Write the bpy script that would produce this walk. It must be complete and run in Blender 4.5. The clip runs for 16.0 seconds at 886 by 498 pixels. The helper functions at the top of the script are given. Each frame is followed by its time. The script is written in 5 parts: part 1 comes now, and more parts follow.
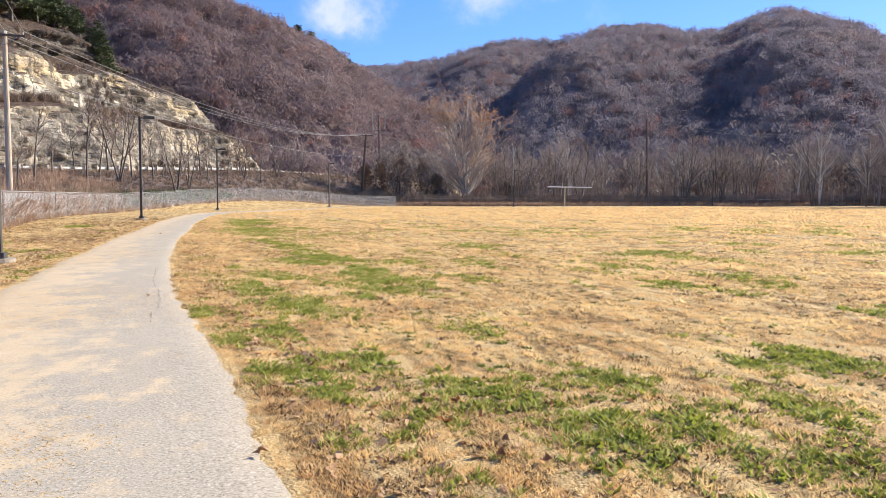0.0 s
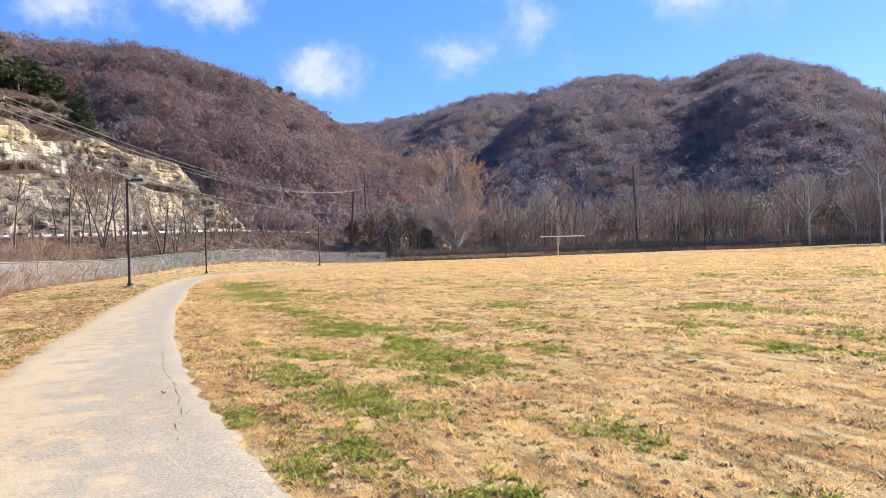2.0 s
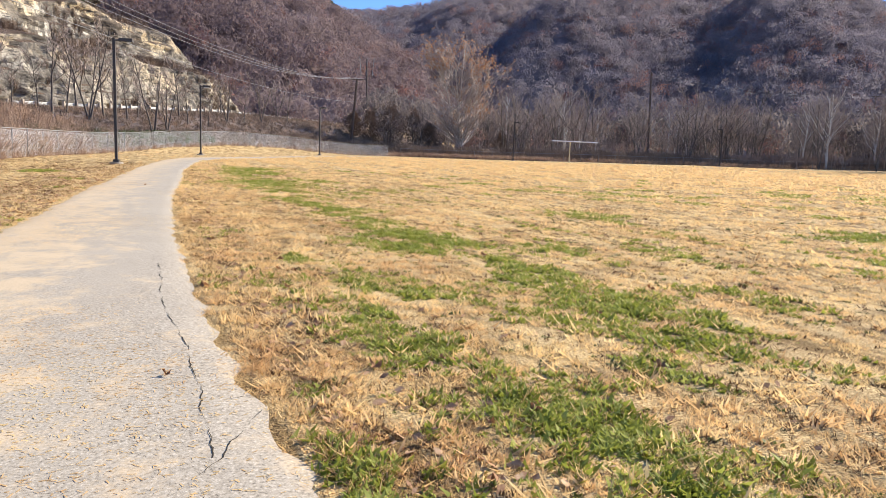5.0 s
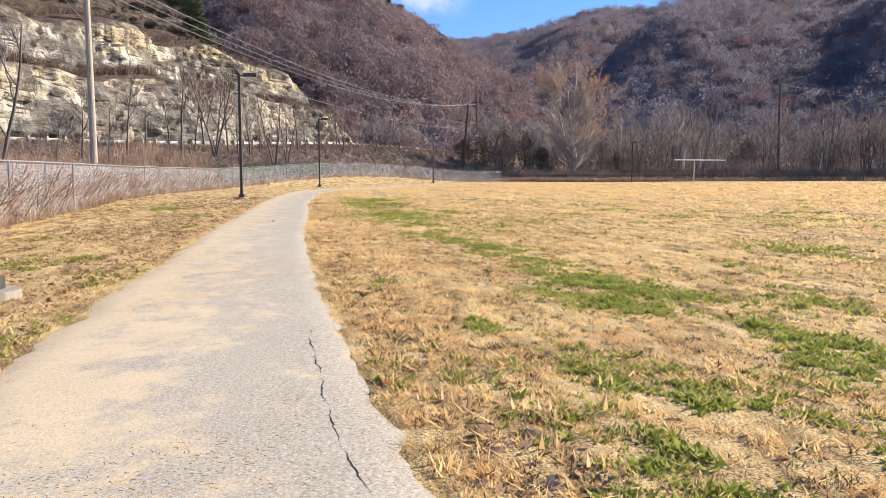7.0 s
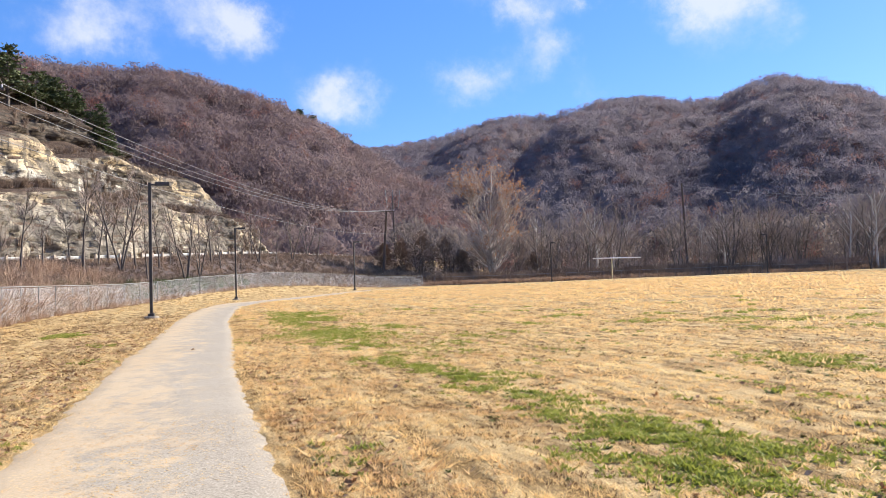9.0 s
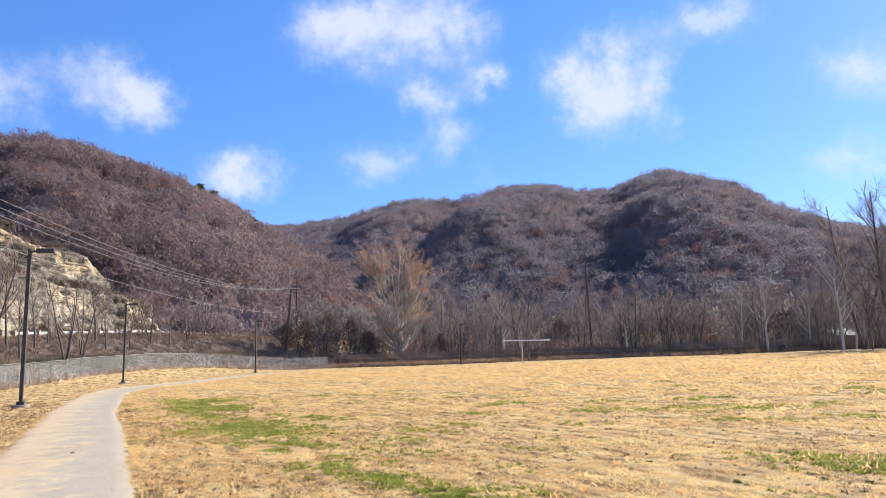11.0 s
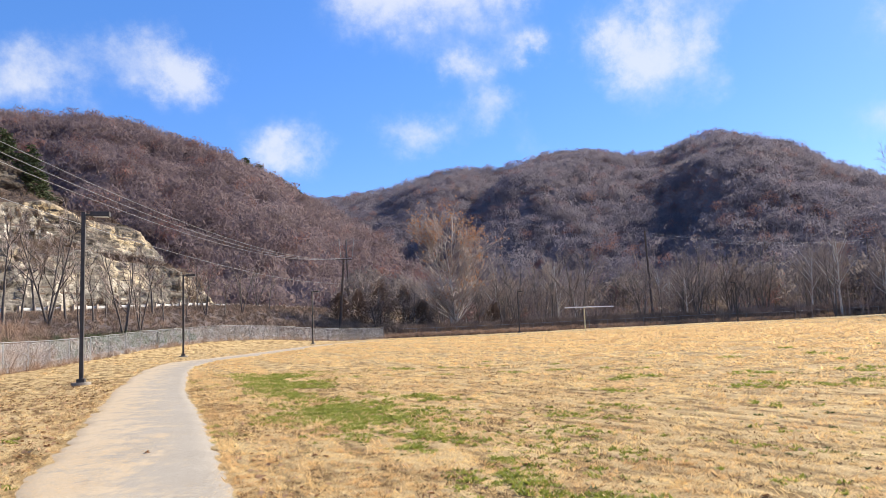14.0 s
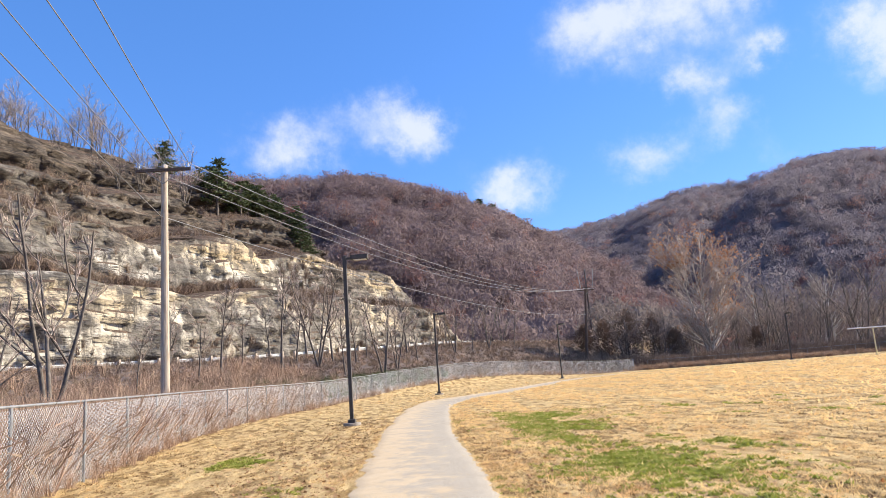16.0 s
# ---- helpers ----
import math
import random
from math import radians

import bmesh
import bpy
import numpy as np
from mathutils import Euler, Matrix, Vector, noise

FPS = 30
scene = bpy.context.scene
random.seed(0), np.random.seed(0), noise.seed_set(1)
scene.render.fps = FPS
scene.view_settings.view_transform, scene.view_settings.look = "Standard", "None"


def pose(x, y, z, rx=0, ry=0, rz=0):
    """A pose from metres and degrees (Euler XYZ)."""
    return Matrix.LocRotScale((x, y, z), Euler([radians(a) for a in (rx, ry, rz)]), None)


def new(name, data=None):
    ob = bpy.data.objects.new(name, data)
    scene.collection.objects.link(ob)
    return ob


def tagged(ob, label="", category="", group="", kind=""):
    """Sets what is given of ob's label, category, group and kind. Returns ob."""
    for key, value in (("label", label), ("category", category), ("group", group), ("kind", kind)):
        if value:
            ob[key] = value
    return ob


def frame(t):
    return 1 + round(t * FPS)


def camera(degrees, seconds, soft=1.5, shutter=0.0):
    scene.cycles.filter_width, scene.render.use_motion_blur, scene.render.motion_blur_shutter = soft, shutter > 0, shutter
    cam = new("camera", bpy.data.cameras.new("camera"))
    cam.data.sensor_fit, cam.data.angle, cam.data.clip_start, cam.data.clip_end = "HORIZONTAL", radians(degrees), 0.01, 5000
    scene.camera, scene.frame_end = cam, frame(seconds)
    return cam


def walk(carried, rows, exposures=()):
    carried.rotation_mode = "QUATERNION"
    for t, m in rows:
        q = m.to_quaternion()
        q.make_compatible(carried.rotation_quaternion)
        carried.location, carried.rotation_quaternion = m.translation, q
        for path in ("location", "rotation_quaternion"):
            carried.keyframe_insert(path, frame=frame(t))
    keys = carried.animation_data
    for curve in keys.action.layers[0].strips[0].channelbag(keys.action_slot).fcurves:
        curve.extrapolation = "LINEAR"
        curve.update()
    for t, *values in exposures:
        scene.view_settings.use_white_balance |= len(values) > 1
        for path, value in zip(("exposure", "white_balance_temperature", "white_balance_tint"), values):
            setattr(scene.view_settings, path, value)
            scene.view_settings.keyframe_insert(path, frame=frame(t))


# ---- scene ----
cam = camera(63.53, 16.0, soft=0.8)
PATH = [
    (0, pose(-0.000, -0.000, 1.462, 85.884, -0.566, -0.000)),
    (0.5, pose(-0.302, 0.456, 1.517, 87.211, -0.680, 0.210)),
    (1, pose(-0.603, 0.994, 1.560, 88.751, -0.032, -0.665)),
    (1.5, pose(-0.938, 1.490, 1.580, 90.146, 0.810, -1.906)),
    (2, pose(-1.183, 2.002, 1.539, 90.141, 1.577, -1.301)),
    (2.5, pose(-1.462, 2.550, 1.505, 86.970, 0.518, -2.558)),
    (3, pose(-1.645, 3.132, 1.446, 87.125, -1.247, -3.655)),
    (3.2, pose(-1.742, 3.383, 1.462, 86.904, -2.050, -3.564)),
    (5.3, pose(-2.934, 6.533, 1.317, 81.884, -2.281, -0.906)),
    (5.5, pose(-3.020, 6.745, 1.341, 82.738, -2.112, 0.525)),
    (6, pose(-3.273, 7.260, 1.342, 84.508, -1.087, 3.273)),
    (6.5, pose(-3.476, 7.842, 1.299, 84.574, 0.012, 4.231)),
    (7, pose(-3.833, 8.339, 1.323, 83.912, -0.340, 6.682)),
    (7.5, pose(-4.080, 8.841, 1.327, 83.504, -0.498, 6.212)),
    (8, pose(-4.355, 9.397, 1.403, 84.574, 0.627, 3.652)),
    (8.5, pose(-4.616, 9.882, 1.485, 87.918, 1.567, 1.549)),
    (9, pose(-4.810, 10.390, 1.508, 92.118, 1.666, -0.042)),
    (9.5, pose(-5.042, 10.895, 1.522, 95.863, 1.549, -1.896)),
    (10, pose(-5.187, 11.383, 1.547, 98.133, 1.301, -4.603)),
    (10.2, pose(-5.267, 11.568, 1.582, 98.457, 1.217, -5.652)),
    (12.3, pose(-6.470, 14.661, 1.555, 98.139, 1.487, -8.729)),
    (12.5, pose(-6.543, 14.844, 1.577, 97.995, 1.504, -8.637)),
    (13, pose(-6.768, 15.274, 1.586, 97.227, 1.712, -8.176)),
    (13.5, pose(-6.933, 15.751, 1.549, 96.492, 1.848, -6.904)),
    (14, pose(-7.116, 16.230, 1.563, 96.090, 2.185, -4.355)),
    (14.5, pose(-7.314, 16.659, 1.595, 96.439, 2.893, -0.317)),
    (15, pose(-7.532, 17.099, 1.625, 97.500, 3.494, 4.754)),
    (15.5, pose(-7.786, 17.548, 1.642, 98.920, 4.063, 10.160)),
    (16, pose(-7.986, 18.013, 1.618, 99.754, 3.995, 14.683)),
]
walk(cam, PATH, [(0, 1.1), (3.2, 1.1), (5.3, 1.06), (8.8, 1.08), (9.6, 1.14), (10.2, 1.12), (12.3, 1.0), (13.6, 1.0), (14.6, 1.05), (16.0, 1.14)])
scene.view_settings.exposure = 1.06

# ---- light ----
SUN_AZ, SUN_EL = 57.0, 31.0
world = bpy.data.worlds.new("world")
scene.world = world
world.use_nodes = True
# cloud banks: azimuth, elevation, half width, half height, density
CLOUDS = [(-26, 18.3, 4.2, 2.0, .9), (-19.5, 20.6, 2.6, 1.8, .6), (-15.2, 19.4, 2.4, 2.0, 1.0), (-7.9, 14.2, 2.8, 1.9, 1.0),
          (2.4, 25.4, 5.6, 2.6, 1.1), (10, 25.6, 2.4, 2.4, .6), (7, 20.6, 2.2, 1.2, .75), (11.6, 21.6, 1.6, 1.0, .7),
          (9.0, 17.2, 2.4, 1.6, .7), (2.7, 15.3, 3.0, 1.8, .75), (20.8, 20.4, 3.2, 3.2, 1.2), (25.2, 19.5, 2.2, 3.2, .55),
          (30.2, 24, 3.4, 1.6, .8), (40, 18.9, 2.6, 2.0, .7), (39, 12.9, 3.0, 1.4, .5), (12.2, 14.2, 1.8, 1.3, .35)]


def build_sky():
    nt = world.node_tree
    nt.nodes.clear()

    def node(kind, **props):
        n = nt.nodes.new(kind)
        for k, v in props.items():
            if k == "operation":
                n.operation = v
        return n

    def math_node(op, a, b=None, clamp=False):
        n = nt.nodes.new("ShaderNodeMath")
        n.operation, n.use_clamp = op, clamp
        for i, v in enumerate((a, b)):
            if v is None:
                continue
            if isinstance(v, (int, float)):
                n.inputs[i].default_value = v
            else:
                nt.links.new(v, n.inputs[i])
        return n.outputs[0]

    sky = nt.nodes.new("ShaderNodeTexSky")
    sky.sky_type, sky.sun_disc = "NISHITA", False
    sky.sun_elevation, sky.sun_rotation = radians(SUN_EL), radians(SUN_AZ)
    sky.air_density, sky.dust_density, sky.ozone_density = 1.0, 0.15, 4.0
    co = nt.nodes.new("ShaderNodeTexCoord")
    sep = nt.nodes.new("ShaderNodeSeparateXYZ")
    nt.links.new(co.outputs["Generated"], sep.inputs[0])
    # ragged edges: the direction is shaken by noise
    n1 = nt.nodes.new("ShaderNodeTexNoise")
    n1.inputs["Scale"].default_value, n1.inputs["Detail"].default_value, n1.inputs["Roughness"].default_value = 17, 8, .62
    nt.links.new(co.outputs["Generated"], n1.inputs["Vector"])
    nsep = nt.nodes.new("ShaderNodeSeparateColor")
    nt.links.new(n1.outputs["Color"], nsep.inputs[0])
    az = math_node("MULTIPLY", math_node("ARCTAN2", sep.outputs[0], sep.outputs[1]), 57.2958)
    el = math_node("MULTIPLY", math_node("ARCSINE", sep.outputs[2]), 57.2958)
    az = math_node("ADD", az, math_node("MULTIPLY", math_node("SUBTRACT", nsep.outputs[0], .5), 7.5))
    el = math_node("ADD", el, math_node("MULTIPLY", math_node("SUBTRACT", nsep.outputs[1], .5), 5.0))
    total = None
    for a, e, w, h, k in CLOUDS:
        dx = math_node("DIVIDE", math_node("SUBTRACT", az, a), w * 1.12)
        dy = math_node("DIVIDE", math_node("SUBTRACT", el, e), h * 1.12)
        d2 = math_node("ADD", math_node("MULTIPLY", dx, dx), math_node("MULTIPLY", dy, dy))
        g = math_node("MULTIPLY", math_node("POWER", 2.718, math_node("MULTIPLY", d2, -1.0)), k)
        total = g if total is None else math_node("ADD", total, g)
    # thin high cloud everywhere else
    n2 = nt.nodes.new("ShaderNodeTexNoise")
    n2.inputs["Scale"].default_value, n2.inputs["Detail"].default_value = 5, 6
    nt.links.new(co.outputs["Generated"], n2.inputs["Vector"])
    ramp = nt.nodes.new("ShaderNodeMapRange")
    ramp.inputs[1].default_value, ramp.inputs[2].default_value = .10, 1.15
    n3 = nt.nodes.new("ShaderNodeTexNoise")
    n3.inputs["Scale"].default_value, n3.inputs["Detail"].default_value, n3.inputs["Roughness"].default_value = 16, 8, .65
    nt.links.new(co.outputs["Generated"], n3.inputs["Vector"])
    total = math_node("MULTIPLY", total, math_node("ADD", math_node("MULTIPLY", n3.outputs[0], 2.3), -.2))
    nt.links.new(math_node("ADD", total, math_node("MULTIPLY", math_node("SUBTRACT", n2.outputs[0], .5), .5)), ramp.inputs[0])
    ramp.interpolation_type = "SMOOTHSTEP"
    mix = nt.nodes.new("ShaderNodeMix")
    mix.data_type = "RGBA"
    nt.links.new(math_node("MULTIPLY", ramp.outputs[0], .76, clamp=True), mix.inputs["Factor"])
    hs = nt.nodes.new("ShaderNodeMix")
    hs.data_type, hs.blend_type = "RGBA", "MULTIPLY"
    hs.inputs["Factor"].default_value = 1.0
    hs.inputs[7].default_value = (1.0, .93, 1.2, 1)
    sat = nt.nodes.new("ShaderNodeHueSaturation")
    sat.inputs["Saturation"].default_value = 1.2
    nt.links.new(sky.outputs[0], sat.inputs["Color"])
    nt.links.new(sat.outputs[0], hs.inputs[6])
    # a thin even veil of high haze
    veil = nt.nodes.new("ShaderNodeMix")
    veil.data_type = "RGBA"
    veil.inputs["Factor"].default_value = .35
    veil.inputs[7].default_value = (.75, 2.0, 4.6, 1)
    nt.links.new(hs.outputs[2], veil.inputs[6])
    nt.links.new(veil.outputs[2], mix.inputs[6])
    mix.inputs[7].default_value = (CLOUD_V * .95, CLOUD_V * .98, CLOUD_V * 1.06, 1)
    bg = nt.nodes.new("ShaderNodeBackground")
    bg.inputs["Strength"].default_value = SKY
    out = nt.nodes.new("ShaderNodeOutputWorld")
    nt.links.new(mix.outputs[2], bg.inputs["Color"])
    nt.links.new(bg.outputs[0], out.inputs[0])


SKY, CLOUD_V = 0.094, 5.0
build_sky()
lamp = bpy.data.lights.new("sun", "SUN")
lamp.energy, lamp.angle, lamp.color = 5.0, radians(.53), (1.0, .92, .78)
sun = new("sun", lamp)
sa, se = radians(SUN_AZ), radians(SUN_EL)
sun_dir = Vector((math.sin(sa) * math.cos(se), math.cos(sa) * math.cos(se), math.sin(se)))
sun.matrix_world = Matrix.Translation((60, 60, 80)) @ sun_dir.to_track_quat("Z", "Y").to_matrix().to_4x4()

# ---- materials ----


def material(name, colours, scale=3.0, detail=6.0, rough=.85, bump=.2, bump_scale=None, metal=0.0, fine=None, fine_mix=.35, stretch=(1, 1, 1), spec=.3, sheer=0.0, coord="Object", dist=0.0, deep=.02):
    """A noise-mottled surface: colours are ramp stops; fine: a second colour pair at a smaller scale."""
    m = bpy.data.materials.new(name)
    m.use_nodes = True
    nt = m.node_tree
    bs = nt.nodes["Principled BSDF"]
    co = nt.nodes.new("ShaderNodeTexCoord")
    mp = nt.nodes.new("ShaderNodeMapping")
    mp.inputs["Scale"].default_value = stretch
    nt.links.new(co.outputs[coord], mp.inputs[0])
    nz = nt.nodes.new("ShaderNodeTexNoise")
    nz.inputs["Scale"].default_value, nz.inputs["Detail"].default_value, nz.inputs["Roughness"].default_value = scale, detail, .62
    nz.inputs["Distortion"].default_value = dist
    nt.links.new(mp.outputs[0], nz.inputs["Vector"])
    rp = nt.nodes.new("ShaderNodeValToRGB")
    els = rp.color_ramp.elements
    n = len(colours)
    for i, c in enumerate(colours):
        p = .3 + .4 * i / max(1, n - 1)
        e = els[i] if i < 2 else els.new(p)
        e.position, e.color = p, (*c, 1)
    nt.links.new(nz.outputs[0], rp.inputs[0])
    col = rp.outputs[0]
    nf = nt.nodes.new("ShaderNodeTexNoise")
    nf.inputs["Scale"].default_value, nf.inputs["Detail"].default_value = bump_scale or scale * 9, 5
    nt.links.new(mp.outputs[0], nf.inputs["Vector"])
    if fine:
        r2 = nt.nodes.new("ShaderNodeValToRGB")
        r2.color_ramp.elements[0].position, r2.color_ramp.elements[1].position = .36, .64
        r2.color_ramp.elements[0].color, r2.color_ramp.elements[1].color = (*fine[0], 1), (*fine[1], 1)
        nt.links.new(nf.outputs[0], r2.inputs[0])
        mx = nt.nodes.new("ShaderNodeMix")
        mx.data_type = "RGBA"
        mx.inputs["Factor"].default_value = fine_mix
        nt.links.new(col, mx.inputs[6])
        nt.links.new(r2.outputs[0], mx.inputs[7])
        col = mx.outputs[2]
    nt.links.new(col, bs.inputs["Base Color"])
    bs.inputs["Roughness"].default_value, bs.inputs["Metallic"].default_value = rough, metal
    bs.inputs["Specular IOR Level"].default_value = spec
    if bump:
        bp = nt.nodes.new("ShaderNodeBump")
        bp.inputs["Strength"].default_value, bp.inputs["Distance"].default_value = bump, deep
        nt.links.new(nf.outputs[0], bp.inputs["Height"])
        nt.links.new(bp.outputs[0], bs.inputs["Normal"])
    if sheer:
        tr = nt.nodes.new("ShaderNodeBsdfTranslucent")
        ms = nt.nodes.new("ShaderNodeMixShader")
        ms.inputs[0].default_value = sheer
        nt.links.new(col, tr.inputs["Color"])
        nt.links.new(bs.outputs[0], ms.inputs[1])
        nt.links.new(tr.outputs[0], ms.inputs[2])
        nt.links.new(ms.outputs[0], nt.nodes["Material Output"].inputs[0])
    return m


M_FIELD = material("mown_field", [(.23, .145, .062), (.42, .285, .125), (.60, .44, .21)], scale=.9, detail=12, bump=1.0, bump_scale=55,
                   fine=((.17, .095, .04), (.84, .63, .32)), fine_mix=.55, rough=.95, spec=.1, deep=.02)
M_STRAW = material("straw", [(.46, .28, .12), (.77, .535, .255), (.94, .745, .43)], scale=6, bump=0, bump_scale=.9, fine=((.66, .38, .165), (.94, .73, .35)), fine_mix=.42, rough=.8, spec=.2, sheer=.5)


def field_relief(m):
    """Mower ridges and hummocks a stride or so apart, on top of the fine grain, their hollows darkened in the colour.
    """
    nt = m.node_tree
    bs = nt.nodes["Principled BSDF"]
    co = nt.nodes.new("ShaderNodeTexCoord")
    mp = nt.nodes.new("ShaderNodeMapping")
    mp.vector_type = "TEXTURE"
    mp.inputs["Rotation"].default_value, mp.inputs["Scale"].default_value = (0, 0, radians(20)), (.5, 1.9, 1)
    nt.links.new(co.outputs["Object"], mp.inputs[0])
    nz = nt.nodes.new("ShaderNodeTexNoise")
    nz.inputs["Scale"].default_value, nz.inputs["Detail"].default_value = 1.6, 7
    nt.links.new(mp.outputs[0], nz.inputs["Vector"])
    bp = nt.nodes.new("ShaderNodeBump")
    bp.inputs["Strength"].default_value, bp.inputs["Distance"].default_value = .8, .11
    nt.links.new(nz.outputs[0], bp.inputs["Height"])
    nt.links.new(bs.inputs["Normal"].links[0].from_socket, bp.inputs["Normal"])
    nt.links.new(bp.outputs[0], bs.inputs["Normal"])
    # hollows coloured dark brown: thatch, and shade between the ridges put into the colour
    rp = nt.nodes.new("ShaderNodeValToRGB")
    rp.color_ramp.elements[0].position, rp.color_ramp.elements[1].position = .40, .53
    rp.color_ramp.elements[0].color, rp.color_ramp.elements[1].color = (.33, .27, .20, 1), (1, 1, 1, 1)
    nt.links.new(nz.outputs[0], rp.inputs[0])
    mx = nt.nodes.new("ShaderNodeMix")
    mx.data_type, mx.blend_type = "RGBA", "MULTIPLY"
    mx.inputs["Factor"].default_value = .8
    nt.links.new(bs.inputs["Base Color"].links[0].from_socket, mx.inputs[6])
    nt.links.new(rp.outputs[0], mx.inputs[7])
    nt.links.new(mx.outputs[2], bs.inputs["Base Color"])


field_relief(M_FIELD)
M_THATCH = material("brown_thatch", [(.10, .05, .025), (.20, .11, .05), (.32, .19, .09)], scale=5, bump=0, rough=.95, spec=.1)
M_GREEN = material("green_grass", [(.16, .18, .025), (.30, .315, .05), (.45, .45, .12)], scale=4, bump=0, rough=.7, spec=.25, sheer=.4)
M_WEEDLEAF = material("weed_leaf", [(.075, .085, .02), (.14, .155, .035), (.24, .235, .075)], scale=5, bump=0, rough=.6, spec=.3, sheer=.25)
M_LEAF = material("dead_leaf", [(.20, .095, .045), (.40, .225, .115), (.60, .42, .25)], scale=9, bump=.3, rough=.8, sheer=.15)
M_ASPH = material("weathered_asphalt", [(.27, .25, .23), (.36, .34, .31), (.43, .40, .36)], scale=.8, detail=9, bump=.9, bump_scale=70,
                  fine=((.20, .19, .18), (.55, .52, .48)), fine_mix=.5, rough=.9, spec=.2)
M_SAND = material("sandy_silt", [(.50, .36, .20), (.62, .46, .27), (.68, .53, .33)], scale=1.2, detail=8, bump=.5, bump_scale=60, fine=((.40, .32, .22), (.68, .52, .33)), rough=.95, spec=.1)
M_CRACK = material("dark_soil", [(.03, .025, .02), (.07, .055, .04)], scale=20, bump=.4, rough=1, spec=.05)
M_GALV = material("galvanised_steel", [(.19, .19, .185), (.29, .29, .285)], scale=6, rough=.6, metal=.3, bump=.05)
M_CHAIN = material("zinc_wire", [(.60, .60, .59), (.76, .76, .75)], scale=6, rough=.5, metal=.2, bump=0)
M_BRONZE = material("dark_bronze_paint", [(.045, .04, .036), (.08, .07, .062)], scale=4, rough=.55, bump=.05)
M_LENS = material("lamp_glass", [(.55, .55, .52), (.7, .7, .68)], scale=4, rough=.15, bump=0, spec=.5)
M_CONC = material("concrete", [(.24, .20, .155), (.36, .31, .245)], scale=5, rough=.9, bump=.5)
M_POLE = material("weathered_wood_pole", [(.26, .20, .15), (.42, .34, .26), (.5, .42, .33)], scale=3, stretch=(6, 6, .5), rough=.85, bump=.5)
M_POLED = material("dark_creosote_pole", [(.07, .052, .042), (.14, .105, .085)], scale=3, stretch=(6, 6, .5), rough=.85, bump=.4)
M_WIRE = material("aluminium_wire", [(.2, .195, .195), (.28, .275, .275)], scale=2, rough=.5, metal=.3, bump=0)
M_PORC = material("grey_porcelain", [(.4, .4, .42), (.55, .55, .57)], scale=3, rough=.2, bump=0, spec=.5)
M_YELLOW = material("faded_yellow_paint", [(.62, .52, .26), (.75, .66, .40)], scale=3, rough=.6, bump=.1)
M_BARK = material("grey_bark", [(.07, .057, .048), (.13, .108, .09), (.20, .17, .145)], scale=5, stretch=(2, 2, .6), rough=.9, bump=.6)
M_TWIG = material("bare_twigs", [(.24, .185, .15), (.44, .345, .285)], scale=1.5, rough=.9, bump=0)
M_PALE = material("pale_sycamore_bark", [(.30, .27, .23), (.55, .52, .47), (.66, .63, .58)], scale=3, rough=.8, bump=.3)
M_SYC = material("mottled_sycamore_bark", [(.30, .26, .22), (.48, .43, .37), (.64, .59, .52)], scale=2, rough=.8, bump=.3)
M_SYCTWIG = material("sycamore_twigs", [(.33, .265, .225), (.52, .43, .37)], scale=1.5, rough=.9, bump=0)
M_RUST = material("rust_brown_leaves", [(.28, .14, .075), (.46, .24, .125), (.56, .34, .19)], scale=.8, rough=.8, bump=0, sheer=.3)
M_PINE = material("pine_needles", [(.045, .065, .03), (.095, .12, .05), (.16, .17, .08)], scale=.7, rough=.8, bump=0)
M_CEDAR = material("dark_cedar", [(.15, .108, .082), (.25, .185, .145), (.36, .26, .20)], scale=.7, rough=.85, bump=0)
M_BRUSH = material("brown_brush", [(.10, .068, .05), (.22, .155, .11), (.33, .24, .16)], scale=.35, rough=.9, bump=0)
M_WEED = material("tan_weeds", [(.15, .09, .065), (.40, .265, .18), (.58, .43, .30)], scale=1.6, rough=.9, bump=0, sheer=.25)
M_SHRUB = material("green_bramble", [(.03, .06, .015), (.09, .13, .03)], scale=1.2, rough=.7, bump=0, sheer=.2)
M_LITTER = material("leaf_litter", [(.11, .085, .078), (.165, .128, .112), (.22, .17, .14)], scale=.06, detail=9, rough=.95, bump=.5, bump_scale=2, fine=((.06, .046, .04), (.21, .155, .12)), spec=.05)
M_ROADS = material("road_asphalt", [(.16, .155, .15), (.24, .23, .22)], scale=.5, rough=.9, bump=.3, bump_scale=30)
M_ROOF = material("metal_roof", [(.09, .10, .12), (.14, .155, .18)], scale=.6, rough=.85, bump=.1)
M_WALL = material("dim_siding", [(.16, .15, .15), (.25, .24, .23)], scale=1, rough=.9, bump=.1)
M_BEAM = material("dull_zinc_beam", [(.36, .35, .33), (.52, .51, .48)], scale=.5, rough=.6, bump=.05)
M_WHITE = material("white_paint", [(.62, .62, .6), (.78, .78, .76)], scale=2, rough=.5, bump=.05)


